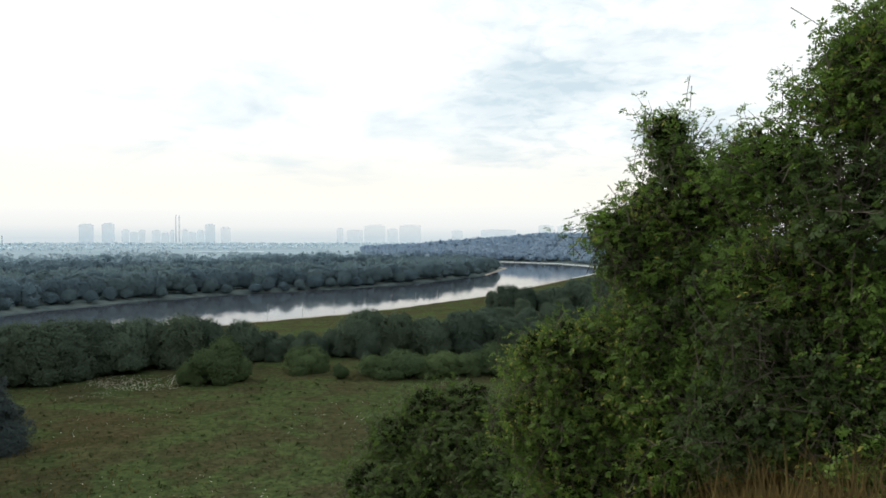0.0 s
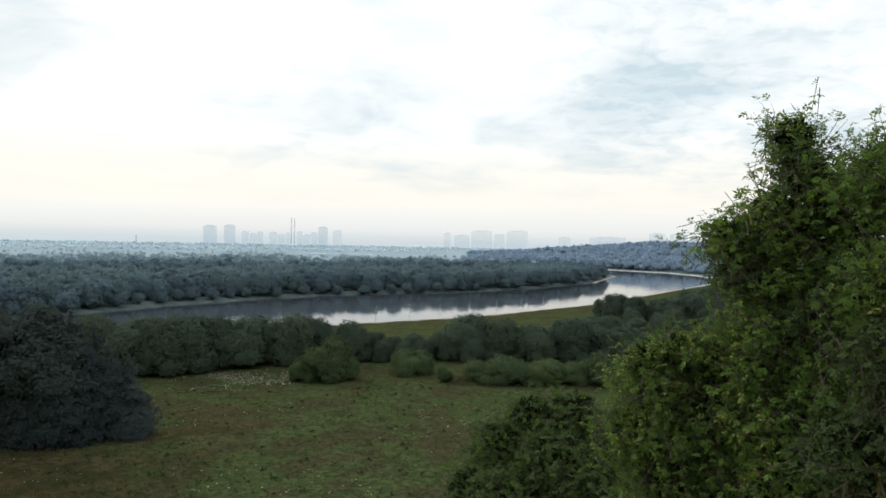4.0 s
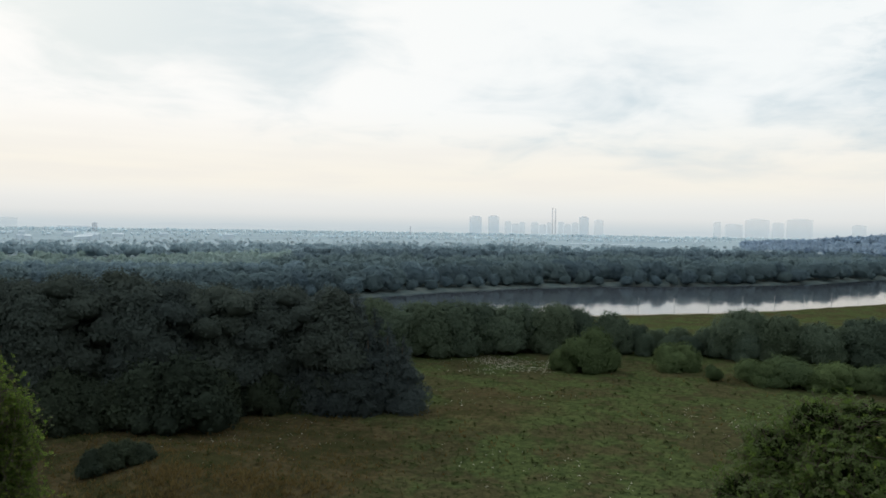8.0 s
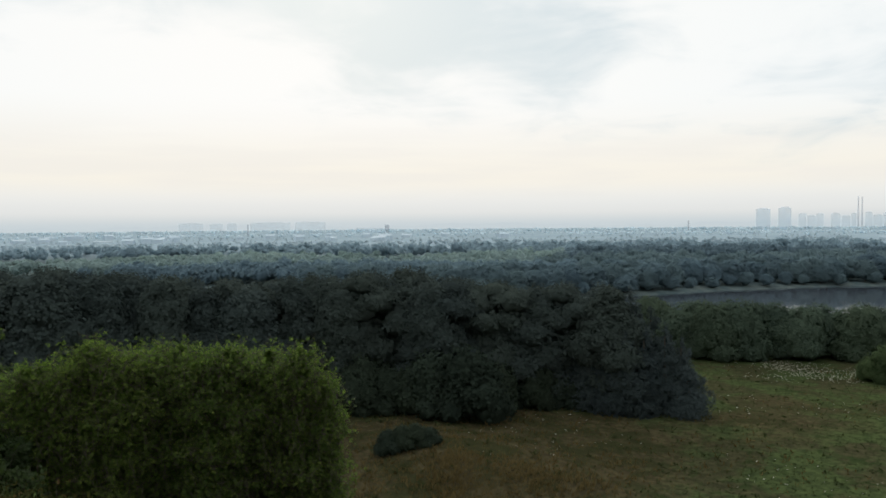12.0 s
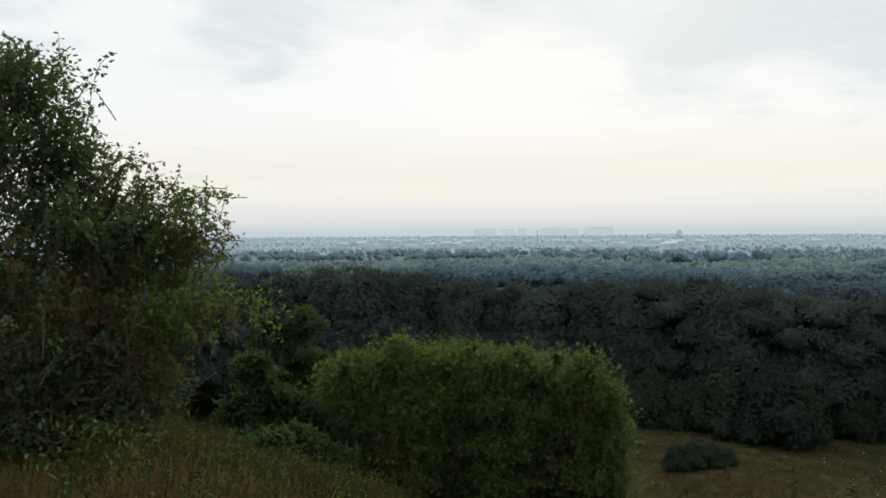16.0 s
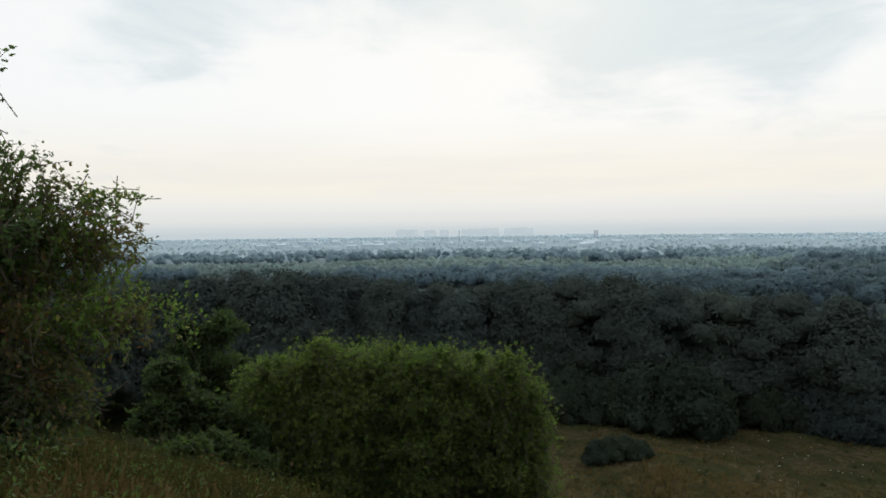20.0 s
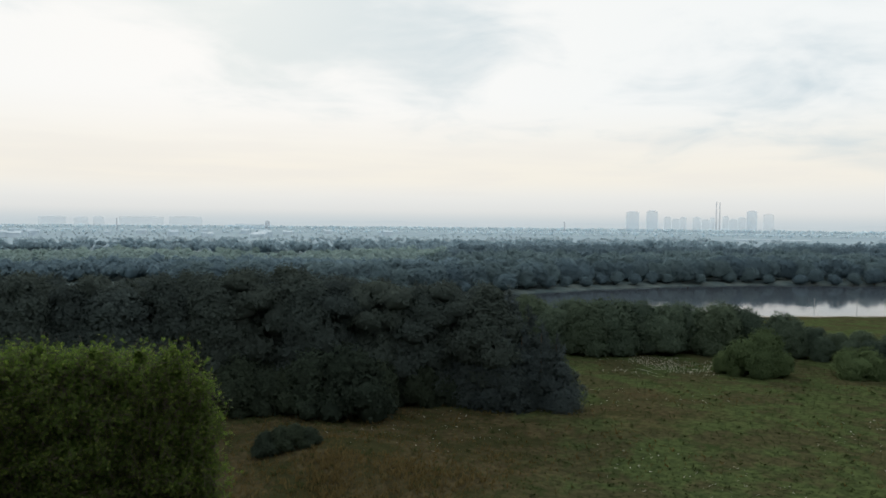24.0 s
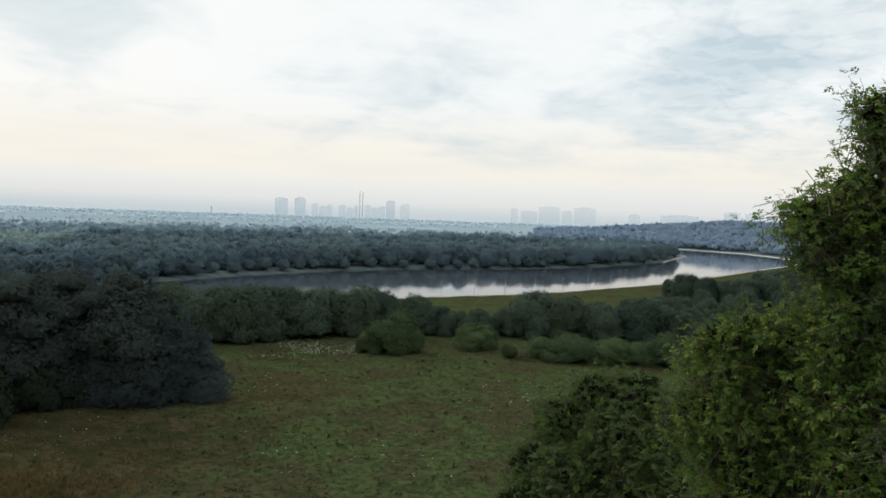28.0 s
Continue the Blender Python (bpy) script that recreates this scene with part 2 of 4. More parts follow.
# Dark wood and spruce: base colours lifted and blued slightly for haze.
M_DARK = leaf_material("dark_wood_leaves", (0.048, 0.064, 0.066), (0.075, 0.098, 0.09), None, 0, 0.36, warm=0.2, veil=True)
M_SPRUCE = leaf_material("spruce_needles", (0.048, 0.065, 0.07), (0.08, 0.102, 0.1), None, 0, 0.36, warm=0.1, veil=True)
M_MEADOW_BUSH = leaf_material("meadow_bush_leaves", (0.044, 0.072, 0.044), (0.108, 0.156, 0.078), None, 0, 0.36, veil=True)
M_SHRUB = leaf_material("slope_shrub_leaves", (0.016, 0.029, 0.015), (0.044, 0.066, 0.032), None, 0, 0.35, gloss=0.1)
# Inner leaves of near crowns: the shade inside is painted as darker green.
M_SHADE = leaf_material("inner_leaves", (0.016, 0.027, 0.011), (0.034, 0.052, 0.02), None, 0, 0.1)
M_EDGE = leaf_material("wood_edge_leaves", (0.029, 0.041, 0.033), (0.060, 0.081, 0.058), None, 0, 0.36, warm=0.15, veil=True)
# Woods beyond the river: haze painted into leaf colours, paler and bluer outward.
M_FAR = leaf_material("hazed_riverside_leaves", (0.128, 0.196, 0.246), (0.176, 0.25, 0.282), None, 0, 0.5, warm=0.22, veil=True)
M_BANK = leaf_material("hazed_upper_leaves", (0.150, 0.222, 0.276), (0.200, 0.278, 0.312), None, 0, 0.5, warm=0.2, veil=True)
M_GLADE = leaf_material("hazed_low_leaves", (0.25, 0.345, 0.365), (0.3, 0.405, 0.395), None, 0, 0.5, warm=0.15, veil=True)
M_MIDFAR = leaf_material("hazed_inland_leaves", (0.235, 0.33, 0.405), (0.275, 0.375, 0.435), None, 0, 0.55, warm=0.12, veil=True)
M_FARTHER = leaf_material("hazed_distant_leaves", (0.46, 0.565, 0.64), (0.53, 0.635, 0.7), None, 0, 0.6, warm=0.08, veil=True)
M_HILL = leaf_material("hazed_hill_leaves", (0.285, 0.385, 0.5), (0.315, 0.42, 0.535), None, 0, 0.6, warm=0.05, veil=True)
M_FARTHEST = leaf_material("hazed_horizon_leaves", (0.68, 0.79, 0.86), (0.74, 0.84, 0.9), None, 0, 0.6, warm=0.05, veil=True)
M_BARK = plain_material("bark", (0.035, 0.028, 0.020), (0.085, 0.070, 0.052), 3.0, 0.9, 0.6)
# Skyline walls: blue-pale colour and see-through share stand for haze.
M_TOWER = faded_material("hazed_pale_concrete", (0.62, 0.76, 0.85), 0.80)
M_TOWER2 = faded_material("hazed_grey_concrete", (0.58, 0.72, 0.82), 0.73)
M_FAINT = faded_material("hazed_faint_concrete", (0.62, 0.74, 0.82), 0.84)
# Pale render of halls and houses; its blue tint paints in haze.
M_WALL = plain_material("hazed_pale_render", (0.44, 0.54, 0.62), (0.55, 0.64, 0.70), 0.05, 0.8, 0.05)
M_BRICK = faded_material("hazed_brick", (0.46, 0.52, 0.58), 0.62)
M_STRAW = leaf_material("dry_grass_blades", (0.055, 0.041, 0.018), (0.150, 0.112, 0.048), None, 0, 0.3)
M_WEED = leaf_material("weed_leaves", (0.022, 0.027, 0.010), (0.062, 0.066, 0.024), (0.10, 0.07, 0.03), 0.15, 0.3)
M_GRASS = leaf_material("green_grass_blades", (0.033, 0.046, 0.019), (0.073, 0.095, 0.036), None, 0, 0.3)
M_PALE = leaf_material("pale_straw", (0.070, 0.056, 0.026), (0.175, 0.140, 0.068), None, 0, 0.2)
M_FLOWER = leaf_material("white_umbels", (0.5, 0.5, 0.45), (0.75, 0.75, 0.68), None, 0, 0.2)
M_STONE = plain_material("embankment_stone", (0.30, 0.33, 0.34), (0.42, 0.44, 0.44), 0.2, 0.9, 0.1)
M_SAND = plain_material("pale_bank", (0.22, 0.20, 0.17), (0.34, 0.31, 0.27), 0.3, 0.9, 0.2)
M_HAZE = glow_material("haze_glow", (0.565, 0.635, 0.67), 1.0)


# ---------- the lie of the land ----------
EYE = 36.0
RIGHT_BANK = [(-520, 20), (-320, 78), (-200, 128), (-152, 164), (-95, 290), (-78, 309), (-44, 342), (-22, 370), (21, 437), (62, 525), (112, 640), (160, 750), (199, 852), (188, 950), (165, 1030), (95, 1104), (-60, 1180), (-300, 1260)]
LEFT_BANK = [(-300, 1150), (-90, 1050), (30, 960), (80, 880), (44, 705), (-10, 594), (-64, 520), (-132, 466), (-168, 417), (-192, 365), (-206, 315), (-232, 255), (-285, 205), (-380, 165), (-560, 110)]
RIVER = np.array(RIGHT_BANK + LEFT_BANK, float)
SLOPE_AZ = [-180, -60, -40, -25, -14, 0, 8, 60, 70, 76, 88, 93, 105, 125, 180]
SLOPE = [0.0, 0.06, 0.16, 0.21, 0.31, 0.43, 0.46, 0.46, 0.38, 0.31, 0.235, 0.19, 0.16, 0.03, 0.0]


def river_distance(x, y):
    """Metres to the water's edge, negative in the river."""
    x, y = np.asarray(x, float), np.asarray(y, float)
    best, inside = np.full(x.shape, 1e9), np.zeros(x.shape, bool)
    for (ax, ay), (bx, by) in zip(RIVER, np.roll(RIVER, -1, 0)):
        ex, ey = bx - ax, by - ay
        t = np.clip(((x - ax) * ex + (y - ay) * ey) / (ex * ex + ey * ey), 0, 1)
        best = np.minimum(best, np.hypot(x - ax - t * ex, y - ay - t * ey))
        cross = ((ay > y) != (by > y)) & (x < ex * (y - ay) / (by - ay + 1e-12) + ax)
        inside ^= cross
    return np.where(inside, -best, best)


def wave(x, y, s, ph=0.0):
    return (np.sin(x / s + ph + 1.3 * np.sin(y / s * 0.7)) + np.sin(y / s * 1.1 - ph + 1.1 * np.sin(x / s * 0.9 + ph))) * 0.5


def height(x, y):
    x, y = np.asarray(x, float), np.asarray(y, float)
    r, az = np.hypot(x, y), np.degrees(np.arctan2(-x, y))
    s = np.interp(az, SLOPE_AZ, SLOPE)
    hill = EYE - 1.6 - s * r - np.clip(r - 30, 0, None) ** 2 * 0.0035 * np.clip(s * 6, 0, 1)
    hill += wave(x, y, 2.3) * 0.10 * np.clip(r / 8, 0, 1) + wave(x, y, 9.0, 2) * 0.35 * np.clip(r / 20 - 0.2, 0, 1)
    rd = river_distance(x, y)
    flat = 1.2 + np.clip(rd, 0, 120) * 0.022 + wave(x, y, 31.0, 1) * 0.35 + wave(x, y, 7.0, 3) * 0.10
    flat += 3.2 * np.exp(-((r - 95) / 13) ** 2) * np.exp(-((az - 49) / 9) ** 2)
    dell = np.exp(-((r - 98) / 26) ** 2) * np.exp(-((az - 46) / 15) ** 2)
    flat += dell * (0.28 * wave(x, y, 2.1, 5) + 0.22 * wave(x, y, 4.7, 2))
    flat = flat * np.clip((1600 - r) / 600, 0.5, 1)
    # wooded rise beyond the bend
    rise = 36 * np.exp(-((az + 12) / 14.0) ** 2) * np.clip((r - 820) / 100, 0, 1) * np.clip((rd - 8) / 330, 0, 1) * np.clip((3600 - r) / 1500, 0, 1)
    flat = flat + rise
    k = 3.0
    z = np.maximum(hill, flat) + k * np.exp(-np.abs(hill - flat) / k) * 0.35
    bank = np.clip(rd / 7.0, -1.0, 1.0)
    return np.where(rd < 7.0, np.where(rd > 0, bank * z, bank * 2.5), z)


def H(x, y):
    return float(height(x, y))


def place(az, r):
    a = radians(az)
    return -r * math.sin(a), r * math.cos(a)


def pydata(name, verts, faces, mat, smooth=False):
    me = bpy.data.meshes.new(name)
    me.from_pydata(np.asarray(verts).tolist(), [], [list(f) for f in (faces.tolist() if isinstance(faces, np.ndarray) else faces)])
    me.materials.append(mat)
    if smooth:
        me.polygons.foreach_set("use_smooth", np.ones(len(me.polygons), bool))
    me.update()
    return me


def make_ground():
    az = np.concatenate([np.arange(-180, -46, 3.0), np.arange(-45, 115, 0.36), np.arange(116, 180, 3.0)])
    r = np.concatenate([[0.0], np.geomspace(0.5, 4950, 290)])
    A, Rr = np.meshgrid(np.radians(az), r)
    x, y = -Rr * np.sin(A), Rr * np.cos(A)
    z = height(x, y)
    n = len(az)
    i, j = np.meshgrid(np.arange(len(r) - 1), np.arange(n), indexing="ij")
    i, j = i.ravel(), j.ravel()
    k = (j + 1) % n
    faces = np.stack([i * n + j, (i + 1) * n + j, (i + 1) * n + k, i * n + k], 1)[:, ::-1]
    me = pydata("ground", np.stack([x, y, z], -1).reshape(-1, 3), faces, M_GROUND, True)
    adeg = np.degrees(A)
    dry = np.clip(1.25 - Rr / 45, 0, 1)
    brown = np.exp(-((adeg - 47) / 15) ** 2) * np.exp(-((Rr - 98) / 27) ** 2)
    dry = np.clip(np.maximum(dry, brown) + 0.18 * wave(x, y, 17.0), 0, 1)
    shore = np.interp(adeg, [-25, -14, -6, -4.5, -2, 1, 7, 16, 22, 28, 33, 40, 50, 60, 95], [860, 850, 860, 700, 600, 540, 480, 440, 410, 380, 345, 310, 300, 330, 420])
    # Share of painted haze, growing with distance beyond the far shore.
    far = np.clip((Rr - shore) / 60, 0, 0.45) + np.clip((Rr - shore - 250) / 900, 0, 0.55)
    me.attributes.new("dryness", "FLOAT", "POINT").data.foreach_set("value", dry.ravel().astype(np.float32))
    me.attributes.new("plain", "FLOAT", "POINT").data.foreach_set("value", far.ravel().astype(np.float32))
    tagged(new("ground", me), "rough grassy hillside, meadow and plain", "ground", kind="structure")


make_ground()
water_me = pydata("water", [(-700, -100, 0), (400, -100, 0), (400, 1400, 0), (-700, 1400, 0)], [(0, 1, 2, 3)], M_WATER)
tagged(new("water", water_me), "calm grey river bending through the plain", "river", kind="structure")


# stone and sand edge of the river
def bank_strip(name, label, pts, wide, mat, out):
    v, f = [], []
    p = [Vector(q) for q in pts]
    for i, q in enumerate(p):
        d = (p[min(i + 1, len(p) - 1)] - p[max(i - 1, 0)]).normalized()
        side = Vector((d.y, -d.x)) * out
        for w, z in ((-0.6, -0.4), (0.0, 0.55), (wide * 0.5, 0.75), (wide, 0.35)):
            e = q + side * w
            v.append((e.x, e.y, z + 0.05 * math.sin(i * 2.1)))
        if i:
            a, b = (i - 1) * 4, i * 4
            f += [(a + k, a + k + 1, b + k + 1, b + k) for k in range(3)]
    tagged(new(name, pydata(name, v, f, mat, True)), label, "river bank", kind="structure")


def finer(pts, n=5):
    return [(a[0] + (b[0] - a[0]) * t / n, a[1] + (b[1] - a[1]) * t / n) for a, b in zip(pts, pts[1:]) for t in range(n)] + [pts[-1]]


bank_strip("pavement", "pale stone edge along the near river bank", finer(RIGHT_BANK[3:11]), 2.2, M_SAND, 1)
bank_strip("pavement", "pale embankment along the far bend of the river", finer(RIGHT_BANK[10:17]), 5.0, M_STONE, 1)
bank_strip("pavement", "sandy shore below the far trees", finer(LEFT_BANK[2:5]), 3.0, M_SAND, 1)


# ---------- trees ----------
def empty(name, label, category, group="", kind=""):
    return tagged(new(name), label, category, group, kind)


def part(name, me, parent, label=""):
    ob = new(name, me)
    ob.parent = parent
    return tagged(ob, label) if label else ob


def tube(points, radii, sides=6):
    """A tapering limb through the points."""
    pts = [Vector(p) for p in points]
    verts, faces = [], []
    for i, p in enumerate(pts):
        d = (pts[min(i + 1, len(pts) - 1)] - pts[max(i - 1, 0)]).normalized()
        u = d.orthogonal().normalized()
        v = d.cross(u)
        for s in range(sides):
            a = 2 * math.pi * s / sides
            verts.append(p + (u * math.cos(a) + v * math.sin(a)) * radii[i])
        if i:
            b = (i - 1) * sides
            faces += [(b + s, b + (s + 1) % sides, b + sides + (s + 1) % sides, b + sides + s) for s in range(sides)]
    return [tuple(v) for v in verts], faces


def limb_points(a, b, rng, bow=0.12, n=6):
    a, b = np.array(a, float), np.array(b, float)
    side = rng.normal(size=3) * np.linalg.norm(b - a) * bow
    side[2] = abs(side[2]) * 0.6
    t = np.linspace(0, 1, n)[:, None]
    return a + (b - a) * t + side * np.sin(t * math.pi)


def unit(v):
    return v / np.maximum(np.linalg.norm(v, axis=-1, keepdims=True), 1e-9)


def leaf_mesh(name, pos, way, rng, size, mat, slim=0.5, vary=0.35, droop=0.0, face=None, loose=0.5, core=None):
    """Leaves as folded diamonds at pos, pointing along way; face: the side that they turn outward."""
    n = len(pos)
    if face is None:
        d = unit(way + rng.normal(size=(n, 3)) * 0.45 + np.array([0, 0, -droop]))
        u = unit(np.cross(d, np.array([0, 0, 1.1]) + rng.normal(size=(n, 3)) * 0.55))
    else:
        nn = unit(face + rng.normal(size=(n, 3)) * loose)
        d = unit(np.cross(nn, rng.normal(size=(n, 3))))
        u = unit(np.cross(nn, d))
        pos = pos - d * size * 0.5
    L = size * (1 + vary * rng.uniform(-1, 1, (n, 1)))
    tip, w = pos + d * L, u * L * slim * 0.5
    mid = pos + d * L * 0.45
    verts = np.stack([pos, mid + w, tip, mid - w], 1).reshape(-1, 3)
    faces = np.arange(4 * n).reshape(n, 4).tolist()
    if core is None:
        return pydata(name, verts, faces, mat)
    faces += (core[1] + len(verts)).tolist()
    me = pydata(name, np.concatenate([verts, core[0]]), faces, mat)
    me.polygons.foreach_set("use_smooth", np.arange(len(faces)) >= n)
    return me


def compound_leaves(name, pos, way, rng, size, mat, slim=0.55, droop=0.35):
    """Feathered leaves of five leaflets on a drooping stalk."""
    n = len(pos)
    d = unit(way + rng.normal(size=(n, 3)) * 0.3 + np.array([0, 0, -droop]))
    u = unit(np.cross(d, np.array([0, 0, 1.0]) + rng.normal(size=(n, 3)) * 0.35))
    nn = np.cross(u, d)
    stalk = size * 1.7 * rng.uniform(0.75, 1.2, (n, 1))
    quads = []
    for along, side in ((1.0, 0.0), (0.8, 0.85), (0.8, -0.85), (0.4, 0.95), (0.4, -0.95)):
        base = pos + d * stalk * along
        e = unit(d * (1.0 if side == 0 else 0.6) + u * side + np.array([0, 0, -0.22]) + rng.normal(size=(n, 3)) * 0.16)
        L = size * rng.uniform(0.75, 1.25, (n, 1))
        w = unit(np.cross(e, nn)) * L * slim * 0.5
        mid = base + e * L * 0.42
        quads.append(np.stack([base, mid + w, base + e * L, mid - w], 1))
    verts = np.stack(quads, 1).reshape(-1, 3)
    return pydata(name, verts, np.arange(len(verts)).reshape(-1, 4), mat)


def ball_pattern(level):
    bm = bmesh.new()
    bmesh.ops.create_icosphere(bm, subdivisions=level, radius=1)
    v = np.array([q.co[:] for q in bm.verts])
    f = np.array([[q.index for q in p.verts] for p in bm.faces])
    bm.free()
    return v, f


BALL_V, BALL_F = ball_pattern(2)
LUMP_V, LUMP_F = ball_pattern(1)


def crown_core(rng, centres, radii, shrink=0.54, ball=None, rough=0.13):
    """Uneven inner masses that close the crown behind its leaves."""
    m = len(centres)
    bv, bf = ball or (BALL_V, BALL_F)
    bump = 1 + rng.normal(size=(m, len(bv), 1)) * rough
    v = centres[:, None] + bv[None] * bump * radii[:, None] * shrink
    f = bf[None] + (np.arange(m) * len(bv))[:, None, None]
    return v.reshape(-1, 3), f.reshape(-1, 3)


def clump_leaves(rng, lobes, n, clump, inner=0.15, lift=0.1):
    """Leaf places in small bunches over the uneven outside of the joined lobes. lobes: rows of x y z rx ry rz."""
    w = lobes[:, 3] * lobes[:, 5]
    per = 5
    m = int(n / per * 1.9)
    k = rng.choice(len(lobes), m, p=w / w.sum())
    d = unit(rng.normal(size=(m, 3)))
    d[:, 2] = np.where(d[:, 2] < -0.3, -d[:, 2] * 0.6, d[:, 2])
    c = lobes[k, :3] + d * lobes[k, 3:]
    size = lobes[:, 3].mean()
    bumps = 0.10 * wave(c[:, 0] + c[:, 2], c[:, 1] + c[:, 2] * 0.7, size * 0.20) + 0.06 * wave(c[:, 0] - c[:, 2], c[:, 1], size * 0.09, 2.0)
    rad = np.where(rng.random(m) < inner, rng.uniform(0.78, 0.95, m), 0.95 + bumps + rng.uniform(-0.05, 0.06, m))
    c = lobes[k, :3] + d * lobes[k, 3:] * rad[:, None]
    deep = np.min(np.linalg.norm((c[:, None] - lobes[None, :, :3]) / lobes[None, :, 3:], axis=2), axis=1)
    keep = deep > 0.77
    c, out = c[keep][:n // per], unit(d / lobes[k, 3:])[keep][:n // per]
    pos = np.repeat(c, per, 0) + rng.normal(size=(len(c) * per, 3)) * clump * 0.4
    return pos, unit(np.repeat(out, per, 0) + np.array([0, 0, lift]))


def simple_tree(name, label, category, group, rng, lobes, trunk_h, trunk_r, n, leaf, clump, mat, slim=0.7, limbs=4, inner=0.15, lift=0.1, solid=0.72):
    """Tree or bush seen from afar: trunk with limbs, crown of bunched leaves."""
    e = empty(name, label, category, group)
    v, f = tube([(0, 0, -0.4), (0.02 * trunk_h, 0, trunk_h * 0.4), (0, 0.03 * trunk_h, trunk_h)], [trunk_r * 1.2, trunk_r, trunk_r * 0.35], 7)
    for lb in sorted(lobes, key=lambda q: -q[3])[:limbs]:
        p = limb_points((0, 0, trunk_h * rng.uniform(0.3, 0.6)), lb[:3], rng, 0.1, 5)
        v2, f2 = tube(p, np.linspace(trunk_r * 0.5, trunk_r * 0.12, 5), 5)
        f += [tuple(i + len(v) for i in q) for q in f2]
        v += v2
    part("trunk", pydata("trunk", v, f, M_BARK, True), e)
    lobes = np.array(lobes, float)
    pos, way = clump_leaves(rng, lobes, n, clump, inner, lift)
    mid = np.average(lobes[:, :3], 0, lobes[:, 3] ** 2)
    way = unit(way + unit((pos - mid) / np.array([1, 1, 1.3])) * 0.6)
    part("crown", leaf_mesh("crown", pos, way, rng, leaf, mat, slim, face=way, loose=0.34, core=crown_core(rng, lobes[:, :3], lobes[:, 3:], solid, None, 0.12)) if solid else leaf_mesh("crown", pos, way, rng, leaf, mat, slim), e)
    return e


def round_lobes(rng, h, w, low, n, top=0.9):
    """Lobes of a rounded crown of height h and width w that starts at low."""
    rows = [(0, 0, low + (h - low) * 0.5, w * 0.36, w * 0.36, (h - low) * 0.46)]
    for i in range(n):
        a, t = rng.uniform(0, 2 * math.pi), rng.uniform(0, 1)
        z = low + (h - low) * (0.12 + 0.72 * t)
        rr = w * 0.33 * math.sqrt(max(0.05, 1 - (2 * t - 0.75) ** 2)) * rng.uniform(0.75, 1.05)
        s = w * rng.uniform(0.17, 0.27)
        rows.append((rr * math.cos(a), rr * math.sin(a), z, s, s, s * rng.uniform(0.8, 1.15)))
    rows.append((rng.uniform(-.1, .1) * w, rng.uniform(-.1, .1) * w, h - w * 0.16, w * 0.17, w * 0.17, w * 0.17))
    return rows


def dome_lobes(rng, h, w, n):
    """A broad rounded crown down to the ground, with a few boughs standing out of it."""
    rows = [(0, 0, h * 0.44, w * 0.45, w * 0.45, h * 0.50)]
    for _ in range(n):
        a, t = rng.uniform(0, 2 * math.pi), rng.uniform(0.15, 0.78)
        q, s = w * 0.30 * math.sqrt(1 - t * t) * rng.uniform(0.7, 1.1), w * rng.uniform(0.17, 0.27)
        rows.append((q * math.cos(a), q * math.sin(a), h * t, s, s, s * rng.uniform(0.8, 1.1)))
    return rows


def skirt(rng, w, s, n=7):
    """Low lobes that close a crown down to the ground."""
    return [(math.cos(a) * w * 0.3, math.sin(a) * w * 0.3, s * rng.uniform(0.5, 0.9), s * 0.9, s * 0.9, s * 0.9) for a in (rng.uniform(0, 6.28) for _ in range(n))]


def cone_lobes(rng, h, w, n=9):
    rows = []
    for i in range(n):
        t = i / (n - 1)
        s = w * 0.5 * (1 - t) ** 0.75 + 0.05 * w
        for k in range(3 if t < 0.7 else 1):
            a = rng.uniform(0, 6.28)
            rows.append((math.cos(a) * s * 0.4, math.sin(a) * s * 0.4, h * (0.06 + 0.86 * t), s * 0.7, s * 0.7, max(h * 0.11, s * 0.62)))
    return rows


